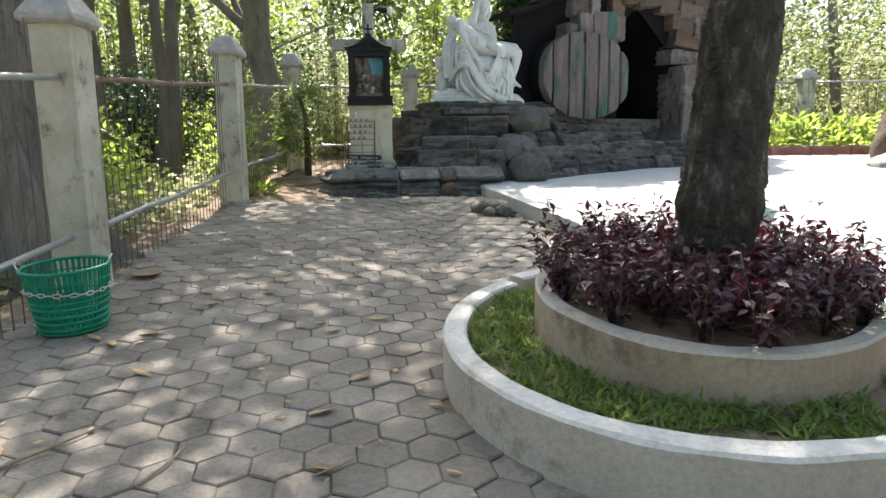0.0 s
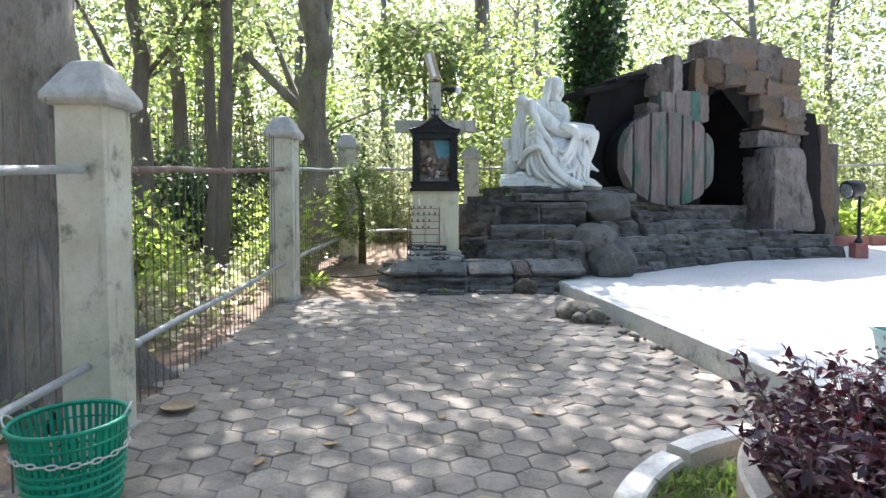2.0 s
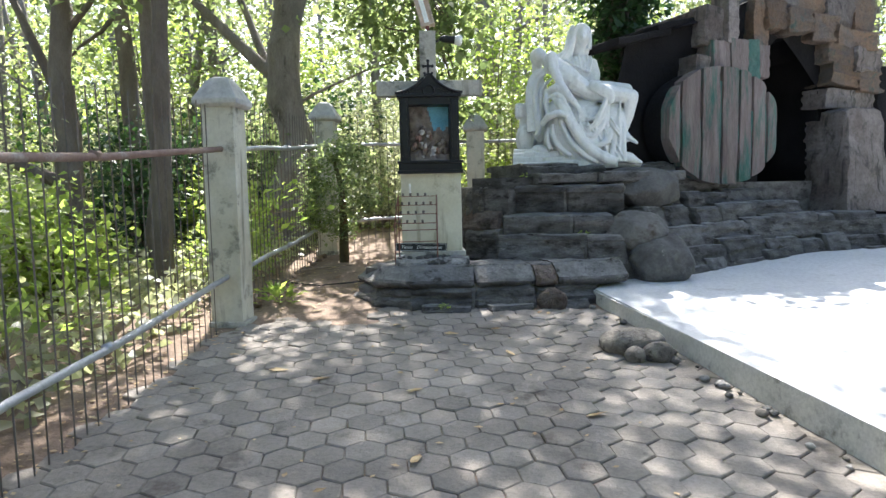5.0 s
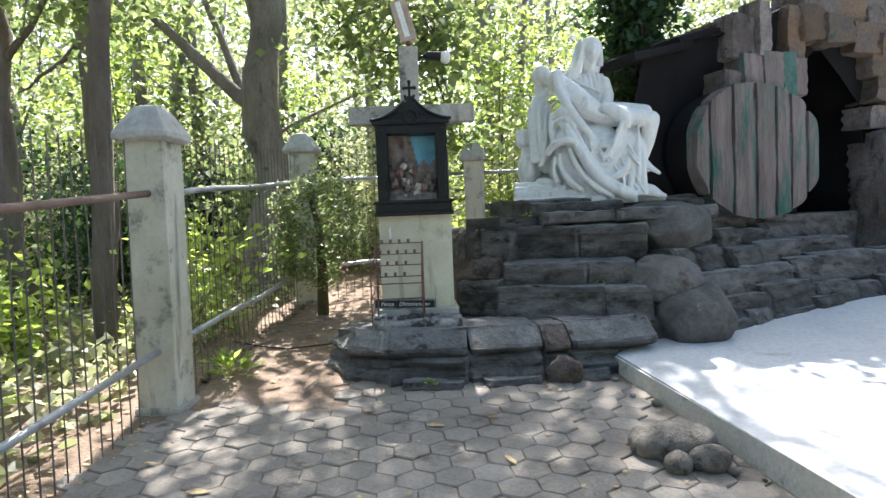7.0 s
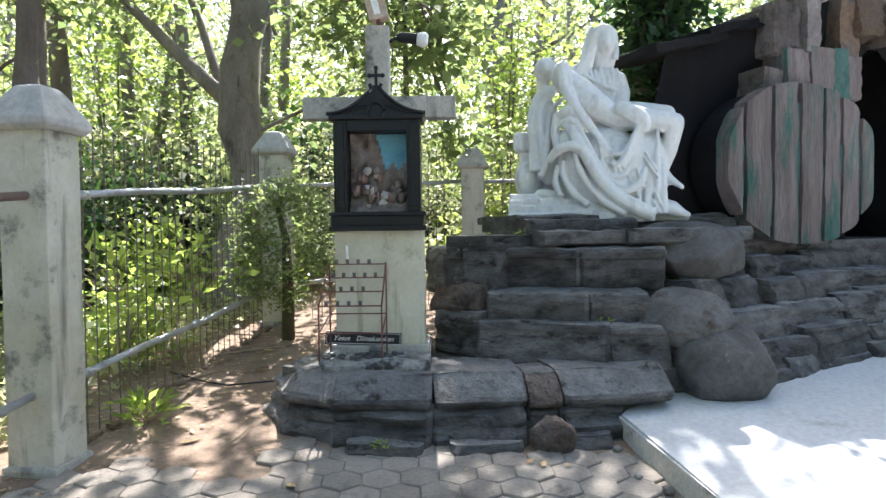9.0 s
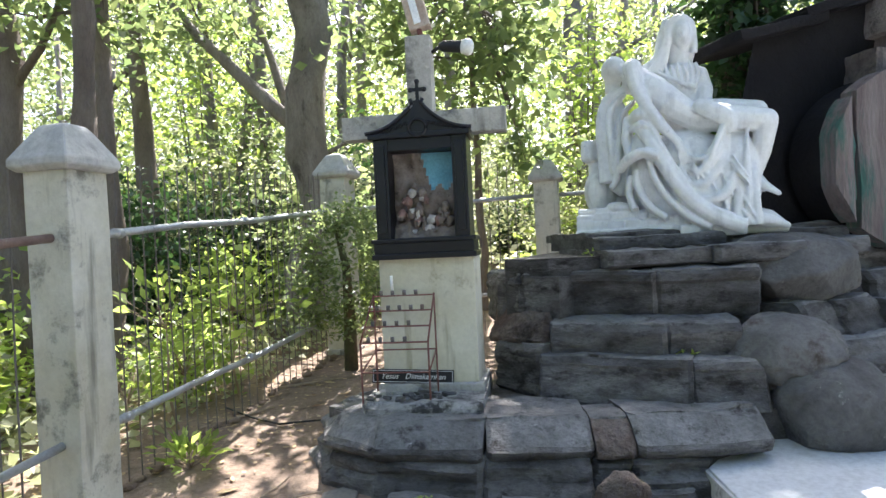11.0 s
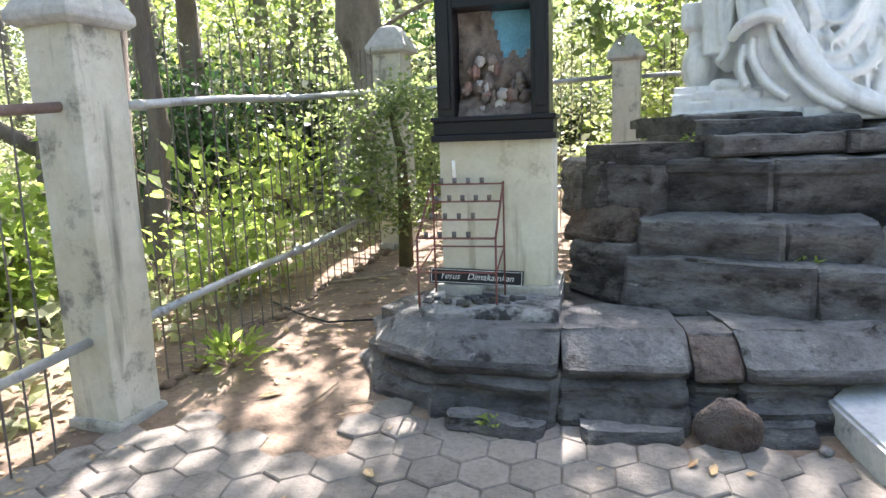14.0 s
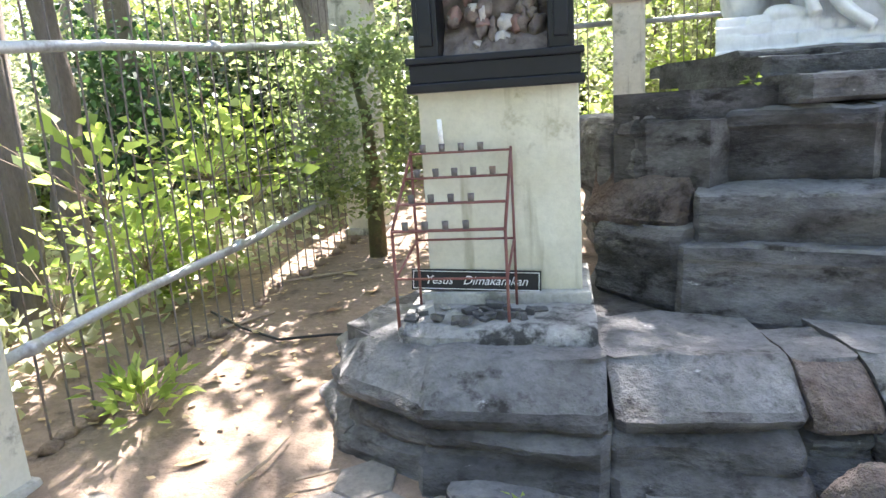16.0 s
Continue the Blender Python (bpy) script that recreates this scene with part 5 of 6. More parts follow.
# the great swag over the knee and the long diagonal folds
band(bm, [(-0.43, -0.36, 0.52), (-0.36, -0.44, 0.585), (-0.25, -0.49, 0.62), (-0.14, -0.49, 0.58)], [0.035, 0.04, 0.04, 0.04], [0.05, 0.06, 0.07, 0.07])
band(bm, [(-0.3, -0.38, 0.84), (-0.2, -0.45, 0.7), (-0.1, -0.5, 0.5), (0.04, -0.52, 0.28), (0.22, -0.52, 0.12), (0.42, -0.5, 0.03)], [0.04, 0.05, 0.05, 0.055, 0.06, 0.06], [0.03, 0.04, 0.05, 0.05, 0.05, 0.05])
band(bm, [(-0.2, -0.4, 0.84), (-0.12, -0.46, 0.66), (-0.02, -0.49, 0.46), (0.12, -0.51, 0.24), (0.34, -0.5, 0.1)], [0.02, 0.025, 0.025, 0.03, 0.035], [0.04, 0.04, 0.045, 0.05, 0.05])
band(bm, [(-0.22, -0.42, 0.58), (-0.17, -0.47, 0.42), (-0.08, -0.49, 0.26), (0.06, -0.5, 0.12), (0.2, -0.5, 0.04)], [0.025, 0.03, 0.03, 0.035, 0.03], [0.04, 0.045, 0.05, 0.05, 0.04])
band(bm, [(-0.31, -0.4, 0.5), (-0.3, -0.43, 0.36), (-0.22, -0.46, 0.22), (-0.1, -0.48, 0.12)], [0.025, 0.03, 0.035, 0.03], [0.05, 0.05, 0.05, 0.04])
band(bm, [(-0.36, -0.36, 0.46), (-0.37, -0.4, 0.32), (-0.33, -0.43, 0.2)], [0.022, 0.028, 0.03], [0.05, 0.05, 0.05])
# swags between the knees
for z, w in ((0.66, 0.022), (0.57, 0.03), (0.47, 0.034)):
    band(bm, [(0.0, -0.36, z - 0.02), (0.08, -0.43, z - 0.1), (0.17, -0.45, z - 0.11), (0.26, -0.43, z + 0.0), (0.31, -0.38, z + 0.14)], [w * 0.7, w, w, w, w * 0.7], [0.04, 0.05, 0.05, 0.05, 0.04])
band(bm, [(0.32, -0.4, 0.8), (0.26, -0.45, 0.66), (0.2, -0.47, 0.52), (0.12, -0.46, 0.44)], [0.02, 0.028, 0.03, 0.02], [0.04, 0.045, 0.045, 0.04])
# skirt falling from the far knee
for x, z, dx, w in ((0.27, 0.7, -0.1, 0.03), (0.33, 0.76, -0.04, 0.024), (0.4, 0.66, -0.03, 0.034), (0.46, 0.74, -0.02, 0.022), (0.5, 0.5, 0.0, 0.03)):
    band(bm, [(x + 0.01, -0.36, z), (x + dx * 0.3, -0.41, z * 0.68), (x + dx * 0.7 + 0.01, -0.44, z * 0.36), (x + dx, -0.45, 0.04)], [w * 0.6, w, w * 0.9, w * 1.3], [0.025, 0.03, 0.03, 0.04])
band(bm, [(0.36, -0.42, 0.42), (0.32, -0.48, 0.3), (0.22, -0.5, 0.24), (0.12, -0.5, 0.26)], [0.03, 0.035, 0.03, 0.02], [0.04, 0.04, 0.04, 0.03])
for k in range(22):  # small creases
    x, z = wv.uniform(-0.1, 0.45), wv.uniform(0.12, 0.5)
    dx = wv.uniform(0.03, 0.12)
    band(bm, [(x, -0.42, z + 0.08), (x + dx * 0.4, -0.46, z), (x + dx, -0.46, z - 0.09)], [0.006, 0.012, 0.006], [0.03, 0.04, 0.03], 6)
limb(bm, [(0.46, -0.4, 0.09), (0.58, -0.42, 0.07), (0.7, -0.4, 0.03)], [0.06, 0.05, 0.025])
limb(bm, [(0.5, -0.3, 0.12), (0.6, -0.3, 0.1), (0.68, -0.28, 0.05)], [0.06, 0.05, 0.03])
bmesh.ops.recalc_face_normals(bm, faces=bm.faces[:])
statue = part("white_statue", bm, M_MARBLE, None, smooth=True)
statue.matrix_world = pose(0.68, 11.38, 2.2, 0, 0, -6)
rm = statue.modifiers.new("remesh", "REMESH")
rm.mode, rm.voxel_size, rm.use_smooth_shade = "VOXEL", 0.009, True
sm = statue.modifiers.new("smooth", "SMOOTH")
sm.factor, sm.iterations = 0.5, 2
tex = bpy.data.textures.new("fold_relief", "CLOUDS")
tex.noise_scale = 0.055
dsp = statue.modifiers.new("relief", "DISPLACE")
dsp.texture, dsp.strength, dsp.mid_level = tex, 0.005, 0.5
tagged(statue, "white painted statue of a seated draped figure holding another", "statue")

# ---- garden lamp and things at the far side of the court ----
gl = thing("garden_lamp", "black garden spot lamp on a faded red block", "lamp", (5.5, 11.78, 1.1))
bm = bmesh.new()
box(bm, -0.1, 0.1, -0.1, 0.1, 0.0, 0.26, 0.012)
part("block", bm, M_REDBRICK, gl, "faded red concrete block")
tube("pole", [(0, 0, 0.26), (0, 0, 0.32), (0, 0, 0.33), (0, 0, 1.1)], [0.07, 0.05, 0.028, 0.022], M_BLACK, gl, n=10)
tube("head", [(0.06, 0.0, 1.12), (-0.04, -0.02, 1.12), (-0.2, -0.06, 1.1), (-0.24, -0.07, 1.09)], [0.06, 0.13, 0.15, 0.14], M_BLACK, gl, n=20)
tube("glass", [(-0.235, -0.069, 1.092), (-0.25, -0.073, 1.09)], [0.125, 0.1], M_GALV, gl, "grey lamp glass", n=20)
kerb = thing("red_kerb", "low faded red kerb beyond the court", "kerb", (0, 0, 0))
for k in range(7):
    stone("kerb_stone", (5.9 + 0.9 * k, 13.6 + 0.1 * k), (6.78 + 0.9 * k, 13.7 + 0.1 * k), 0.2, 1.0, 1.42, M_REDBRICK, kerb, 500 + k, rnd=0.1, amp=0.01, n=3)
boulder("boulder", (8.3, 11.5, 1.45), (0.75, 0.6, 0.75), 31, M_CAVEORANGE, "tall brown boulder standing on the white court", amp=0.12)
boulder("pale_stone", (7.7, 11.2, 1.12), (0.45, 0.3, 0.2), 33, M_CEMENT, "low pale stone at the foot of a boulder", "stone", amp=0.1)

# ---- vegetation ----


def bent(base, top, n, wob, seed):
    b, t = Vector(base), Vector(top)
    return [b.lerp(t, k / n) + Vector((noise.noise(Vector((seed, k * 0.7, 0))), noise.noise(Vector((seed + 9, k * 0.7, 3))), 0)) * wob * (k > 0) for k in range(n + 1)]


def tree(label, base, top, r0, r1, limbs, crown, leaf, mat_bark, seed, flare=1.3, leaf_size=0.13, spread=0.45, per=130, group=""):
    """limbs: (height share, end point, radius); crown: clump centres besides the limb ends."""
    rg = np.random.default_rng(seed)
    ob = thing("tree", label, "tree", base, group)
    b = Vector(base)
    trunk = [p - b for p in bent(base, top, 10, r0 * 0.9, seed)]
    rad = [(r0 + (r1 - r0) * k / 10) * (flare if k == 0 else (1 + (flare - 1) * 0.35 if k == 1 else 1)) for k in range(11)]
    trunk.insert(0, trunk[0] - Vector((0, 0, 0.3)))
    rad.insert(0, rad[0] * 1.15)
    tube("trunk", trunk, rad, mat_bark, ob, n=14 if mat_bark == M_BARK else 22, wobble=0.14 if mat_bark == M_BARK else 0.1)
    ends = []
    for k, (share, end, r) in enumerate(limbs):
        i = share * 10
        lo = trunk[1 + int(i)].lerp(trunk[min(11, 2 + int(i))], i - int(i))
        e = Vector(end) - b
        pts = [lo.lerp(e, t) + Vector((0, 0, 0.12 * (e - lo).length * math.sin(t * math.pi) * (0.5 if k % 2 else -0.4))) + noise.noise_vector(Vector((seed + k, t * 3, 0))) * 0.12 * t for t in np.linspace(0, 1, 7)]
        tube("limb", pts, [r * (1 - 0.75 * t) for t in np.linspace(0, 1, 7)], mat_bark, ob, n=8, wobble=0.1)
        ends += [tuple(pts[-1]), tuple(pts[4])]
    cc = [tuple(Vector(c) - b) for c in crown] + ends
    if cc:
        top_p = trunk[-1]
        tw = [([top_p.lerp(Vector(c), 0.3), top_p.lerp(Vector(c), 0.7) + Vector((0, 0, 0.1)), Vector(c)], [0.03, 0.018, 0.006]) for c in cc[:60]]
        tubes("branchwork", tw, mat_bark, ob, n=4)
        P = clump_points(rg, cc, per, spread)
        quads("crown", leaves_np(rg, P, leaf_size, 0.45), leaf, ob)
    return ob


def cloud(rg, c, r, n):
    p = rg.normal(size=(n * 3, 3))
    p /= np.linalg.norm(p, axis=1)[:, None]
    p *= rg.uniform(0.35, 1, len(p))[:, None] ** 0.5
    return [tuple(np.array(c) + q * np.array(r)) for q in p[:n]]


R = np.random.default_rng(7)
# the tree in the planter: its crown hangs above and behind the walk
tree("dark rough-barked tree growing from the planter", (1.4, 3.32, 0.78), (1.72, 3.5, 5.2), 0.205, 0.14, [(0.75, (3.4, 4.2, 6.4), 0.09), (0.85, (0.4, 2.6, 6.6), 0.09), (0.95, (2.2, 1.6, 7.2), 0.08)],
     cloud(R, (1.7, 3.2, 7.2), (2.6, 2.4, 1.2), 46), L_FOREST, M_BARK, 21, 1.12, 0.15)
trunk_ob = [o for o in bpy.data.objects if o.name.startswith("trunk")][0]
bm = bmesh.new()
bm.from_mesh(trunk_ob.data)
bmesh.ops.subdivide_edges(bm, edges=[e for e in bm.edges if abs(e.verts[0].co.z - e.verts[1].co.z) > 0.1], cuts=17)
bmesh.ops.subdivide_edges(bm, edges=[e for e in bm.edges if abs(e.verts[0].co.z - e.verts[1].co.z) < 0.06], cuts=5)
bm.normal_update()
for v in bm.verts:
    w = Vector((v.co.x * 13, v.co.y * 13, v.co.z * 5))
    cell = noise.voronoi(w + noise.noise_vector(w * 0.8) * 0.6)[0]
    ridge = min(0.5, cell[1] - cell[0])
    v.co += v.normal * ((ridge - 0.2) * 0.035 + noise.noise(v.co * 30) * 0.006)
bm.to_mesh(trunk_ob.data)
bm.free()
# large trunk with buttress roots behind the fence
# crown set forward of the trunk, out of view, to shade the near pavers
big = tree("thick grey trunk with buttress roots behind the fence", (-3.5, 5.5, 0.5), (-3.62, 5.6, 8.0), 0.3, 0.24, [(0.8, (-5.4, 7.4, 9.4), 0.12), (0.9, (-2.4, 7.6, 9.6), 0.12), (0.95, (-3.0, 4.6, 9.5), 0.1)],
           cloud(R, (-2.9, 8.6, 9.7), (2.6, 2.8, 0.9), 38), L_FOREST, M_BARKG, 22, 1.55, 0.15, 0.45, 140)


def buttress(a, length, height, thick):
    """A plank root: a tapering fin with a hollow upper edge and a spread foot."""
    d, side = Vector((math.cos(a), math.sin(a), 0)), Vector((-math.sin(a), math.cos(a), 0))
    V, F = [], []
    n, m = 14, 11
    for i in range(n + 1):
        t = i / n
        top = height * (1 - t) ** 1.25 + 0.1 + 0.06 * length * t
        th = thick * (1 - 0.55 * t)
        for k in range(m):
            q = k / (m - 1) * 2 - 1
            z = top * (1 - abs(q) ** 1.6) - 0.35 * abs(q) ** 3
            w = th * q * (0.75 + 0.7 * abs(q) ** 2)
            p = d * (0.1 + length * t) + side * w + Vector((0, 0, z))
            V.append(p + noise.noise_vector(p * 2.3) * 0.05 + noise.noise_vector(p * 7) * 0.012)
    for i in range(n):
        for k in range(m - 1):
            F.append((i * m + k, (i + 1) * m + k, (i + 1) * m + k + 1, i * m + k + 1))
    F.append(tuple(n * m + k for k in range(m)))
    return from_np("buttress_root", V, F, M_BARKG, big, smooth=True)


for a, L, H, th in ((1.62, 1.75, 1.95, 0.24), (0.3, 0.8, 1.3, 0.26), (-0.9, 0.9, 1.4, 0.24), (2.7, 1.0, 1.5, 0.24), (4.2, 0.9, 1.4, 0.24)):
    buttress(a, L, H, th)
tree("slender brown trunk behind the fence", (-4.14, 10.28, 0.75), (-3.9, 10.4, 9.4), 0.118, 0.055, [(0.55, (-4.9, 10.0, 5.6), 0.035), (0.7, (-3.4, 11.2, 6.4), 0.04), (0.9, (-4.6, 11.2, 7.6), 0.05)],
     cloud(R, (-3.6, 10.4, 7.9), (1.6, 1.6, 0.8), 9), L_FOREST, M_BARKB, 23, 1.2)
# both crown clouds are unseen; the second is added only to shade the pavers
tree("forked grey tree behind the fence corner", (-3.66, 13.6, 1.1), (-3.58, 13.7, 9.0), 0.31, 0.19, [(0.33, (-6.0, 13.6, 6.3), 0.12), (0.36, (-3.0, 14.5, 8.6), 0.15), (0.30, (-5.2, 14.6, 6.8), 0.09), (0.28, (-1.2, 14.4, 4.3), 0.03), (0.9, (-2.8, 13.0, 9.6), 0.09)],
     cloud(R, (-2.8, 12.6, 9.7), (2.4, 2.4, 0.9), 42) + cloud(R, (0.5, 10.4, 9.9), (2.6, 2.6, 0.8), 40), L_FOREST, M_BARKG, 24, 1.25, 0.16, 0.45, 130)
# unseen crown shifted off its trunk to dapple the platform and nearby pavers
tree("straight grey tree behind the statue", (-0.5, 18.7, 1.5), (-0.42, 18.8, 11.5), 0.215, 0.15, [(0.38, (2.0, 18.6, 6.6), 0.06), (0.75, (-2.6, 16.8, 10.8), 0.06), (0.85, (-1.2, 16.4, 11.4), 0.06)],
     cloud(R, (-1.8, 15.8, 11.2), (1.8, 1.7, 0.7), 34), L_FOREST, M_BARKG, 25, 1.2)
tree("leaning tree with spreading branches in the woods", (-5.5, 11.0, 0.4), (-6.1, 11.4, 8.2), 0.19, 0.05, [(0.22, (-8.0, 10.6, 3.6), 0.09), (0.34, (-7.3, 11.6, 5.8), 0.07), (0.45, (-4.6, 11.2, 5.6), 0.05), (0.9, (-6.8, 11.2, 6.8), 0.06)],
     cloud(R, (-6.0, 11.2, 6.9), (1.8, 1.8, 0.9), 9), L_FOREST, M_BARKB, 26, 1.25)
tree("leafy slender tree in the woods", (-4.62, 11.2, 0.7), (-4.8, 11.4, 8.8), 0.12, 0.03, [(0.5, (-5.4, 10.8, 4.6), 0.03), (0.55, (-3.9, 10.8, 4.9), 0.03), (0.7, (-4.2, 11.9, 5.8), 0.03)],
     cloud(R, (-4.7, 11.0, 5.4), (0.8, 0.7, 1.3), 14), L_FOREST, M_BARKB, 27, 1.2, 0.15, 0.3, 45)
tree("short dark trunk in the woods", (-6.3, 14.0, 0.7), (-6.8, 14.1, 9.5), 0.19, 0.05, [(0.5, (-7.4, 13.6, 4.2), 0.05), (0.8, (-5.6, 14.6, 5.4), 0.05)],
     cloud(R, (-6.5, 14.0, 5.6), (1.5, 1.5, 0.9), 7), L_FOREST, M_BARKB, 28, 1.2)
# drooping leafy branch hanging beside the cross
tree("slim tree with drooping bright leaves beside the shrine", (-1.6, 14.6, 1.2), (-1.5, 13.9, 5.4), 0.06, 0.03, [(0.8, (-2.4, 13.0, 4.6), 0.02), (0.85, (-0.9, 13.0, 4.4), 0.02), (0.95, (-0.6, 13.4, 5.0), 0.02)],
     cloud(R, (-1.6, 13.5, 4.8), (1.1, 0.8, 0.7), 16) + cloud(R, (-0.9, 13.8, 3.8), (0.4, 0.4, 0.7), 7), L_FOREST, M_BARKB, 29, 1.1, 0.17, 0.28, 70)
# dark fern-clad column behind the statue
tree("tall dark green creeper-clad tree behind the statue", (1.55, 13.3, 1.3), (1.6, 13.4, 6.0), 0.2, 0.14, [],
     [(1.55 + 0.32 * math.cos(k * 2.4), 13.2 + 0.32 * math.sin(k * 2.4), 2.4 + 0.075 * k) for k in range(48)], L_DARK, M_BARKB, 30, 1.1, 0.14, 0.2, 110)

# undergrowth: a few bushes repeated


def bush(label, r, h, n, leaf, size, seed, stems=5):
    rg = np.random.default_rng(seed)
    ob = thing("bush", label, "bush", (0, 0, -60), "undergrowth")
    st = []
    cc = []
    for k in range(stems):
        a = rg.uniform(0, 6.28)
        e = Vector((math.cos(a) * r * rg.uniform(0.3, 0.8), math.sin(a) * r * rg.uniform(0.3, 0.8), h * rg.uniform(0.6, 1)))
        st.append(([Vector((0, 0, -0.1)), e * 0.5 + Vector((0, 0, h * 0.1)), e], [0.022, 0.014, 0.005]))
        cc += [tuple(e), tuple(e * 0.7), tuple(e * 0.45)]
    tubes("stalk", st, M_BARKB, ob, n=4)
    cc += cloud(rg, (0, 0, h * 0.5), (r, r, h * 0.5), 10)
    P = clump_points(rg, cc, n // len(cc), 0.17 * h ** 0.5 + 0.08)
    P[:, 2] = np.abs(P[:, 2])
    quads("foliage", leaves_np(rg, P, size, 0.15), leaf, ob)
    return ob


kinds = [bush("leafy green forest shrub behind the fence", 0.7, 1.5, 1500, L_FOREST, 0.12, 51), bush("bright green sunlit shrub behind the fence", 0.6, 1.2, 1200, L_BRIGHT, 0.11, 52),
         bush("pale small-leaved shrub in the woods", 0.8, 1.9, 2600, L_PALE, 0.075, 53), bush("low broad-leaved ground plant in the woods", 0.7, 0.6, 900, L_PALE, 0.13, 54),
         bush("tall thin sapling in the woods", 0.75, 3.4, 1700, L_FOREST, 0.12, 55, 4), bush("tall bright sapling in the woods", 0.8, 4.6, 2000, L_BRIGHT, 0.13, 56, 4), bush("dark green dense shrub in the woods", 0.8, 1.9, 1900, L_DARK, 0.12, 57, 6)]
rr = random.Random(12)
spots = []
for i in range(26):
    spots.append((rr.uniform(-9.5, -3.4), rr.uniform(3.2, 14.5)))
for i in range(34):
    spots.append((rr.uniform(-16, -6), rr.uniform(5, 24)))
for i in range(40):
    spots.append((rr.uniform(-9, 14), rr.uniform(16.2, 25)))
for i in range(8):
    spots.append((rr.uniform(-3.4, 1.0), rr.uniform(14.5, 16)))
for x, y in spots:
    near = (x > -4.6 and y < 15) 
    k = rr.choice([1, 3, 3, 3, 3, 1] if near else ([0, 2, 3, 3, 3, 1, 1] if y < 15 else [0, 2, 2, 4, 3, 3, 5, 1]))
    s = rr.uniform(0.7, 1.2) * (0.75 if near else 1.15)
    copy_thing(kinds[k], pose(x, y, ground_z(x, y) - 0.02, 0, 0, rr.uniform(0, 360)) @ Matrix.Diagonal((s, s, s, 1)))
for i in range(15):
    x, y = rr.uniform(-10, -3.6), rr.uniform(13.8, 19)
    s = rr.uniform(0.9, 1.5)
    copy_thing(kinds[rr.choice([0, 0, 2])], pose(x, y, ground_z(x, y) - 0.02, 0, 0, rr.uniform(0, 360)) @ Matrix.Diagonal((s, s, s, 1)))
for i in range(13):
    x, y = (rr.uniform(-9, -3.9), rr.uniform(12.5, 18)) if i < 8 else (rr.uniform(-3.5, 8), rr.uniform(17, 22))
    s = rr.uniform(0.6, 1.25)
    copy_thing(kinds[6], pose(x, y, ground_z(x, y) - 0.02, 0, 0, rr.uniform(0, 360)) @ Matrix.Diagonal((s, s, s * rr.uniform(0.8, 1.5), 1)))
for k in kinds:
    for o in (*k.children_recursive, k):
        bpy.data.objects.remove(o)

# shrub by the corner post, with a mossy trunk
crn = thing("small_tree", "small bushy grey-green tree with a mossy trunk by the fence corner", "tree", (-2.36, 11.65, 1.04))
tube("trunk", [(0, 0, -0.1), (0.02, -0.02, 0.5), (0.0, 0.0, 1.0), (-0.12, 0.05, 1.4)], [0.075, 0.055, 0.04, 0.02], M_MOSS, crn, n=10, wobble=0.15)
rg = np.random.default_rng(77)
P = clump_points(rg, cloud(rg, (0.02, -0.05, 1.0), (0.55, 0.4, 0.65), 46), 95, 0.11)
quads("crown", leaves_np(rg, P, 0.055, 0.0), L_FOREST, crn)

# far woods: one mass of leaves and stems closing the view
rg = np.random.default_rng(5)
cc = []
for i in range(1150):
    a = rg.uniform(-1.25, 1.15)
    d = rg.uniform(19, 34)
    x, y = d * math.sin(a) - 1, d * math.cos(a)
    if y < 17 and x > -9:
        continue
    h = rg.uniform(0, 1) ** 1.9 * 8.5
    cc.append((x, y, ground_z(x, y) + h))
P = clump_points(rg, cc, 170, 0.8)
far = quads("far_woods", leaves_np(rg, P, 0.145, 0.2), L_FAR)
cc = []
for i in range(1250):
    a, d = rg.uniform(-1.15, 1.0), rg.uniform(36, 48)
    x, y = d * math.sin(a) - 1, d * math.cos(a)
    cc.append((x, y, ground_z(x, y) + rg.uniform(0, 1) ** 1.1 * 17))
P = clump_points(rg, cc, 90, 1.5)
tagged(quads("distant_woods", leaves_np(rg, P, 0.4, 0.2), L_FOREST), "hazy green crowns of far trees", "woods", kind="stuff")
tagged(far, "hazy sunlit woods in the distance", "woods", kind="stuff")
tr = []
for i in range(70):
    a, d = rg.uniform(-1.2, 1.1), rg.uniform(17, 32)
    x, y = d * math.sin(a) - 1, d * math.cos(a)
    if y < 17 and x > -8:
        continue
    z = ground_z(x, y)
    tp = Vector((x + rg.normal() * 0.6, y + rg.normal() * 0.6, z + rg.uniform(6, 11)))
    tr.append(([Vector((x, y, z - 0.3)), Vector((x, y, z)).lerp(tp, 0.5) + Vector((rg.normal() * 0.15, 0, 0)), tp], [0.16, 0.11, 0.04]))
    for q in range(5):
        s = Vector((x, y, z)).lerp(tp, rg.uniform(0.4, 0.95))
        tr.append(([s, s + Vector((rg.normal() * 0.9, rg.normal() * 0.9, rg.uniform(0.5, 1.4)))], [0.04, 0.01]))
tagged(tubes("far_trunks", tr, M_BARKG, n=6), "grey trunks of the distant woods", "woods", kind="stuff")
# unseen woods behind the walk and beyond the court, added to dim front light
cc = []
for i in range(1100):
    a, d = rg.uniform(1.15, 5.03), rg.uniform(15, 22)
    x, y = d * math.sin(a) + 1, d * math.cos(a) + 2
    cc.append((x, y, ground_z(x, y) + rg.uniform(0, 1) ** 1.1 * 13))
P = clump_points(rg, cc, 95, 0.95)
tagged(quads("near_woods", leaves_np(rg, P, 0.3, 0.2), L_FOREST), "unseen leafy woods added behind the walk to dim the front light", "woods", kind="stuff")
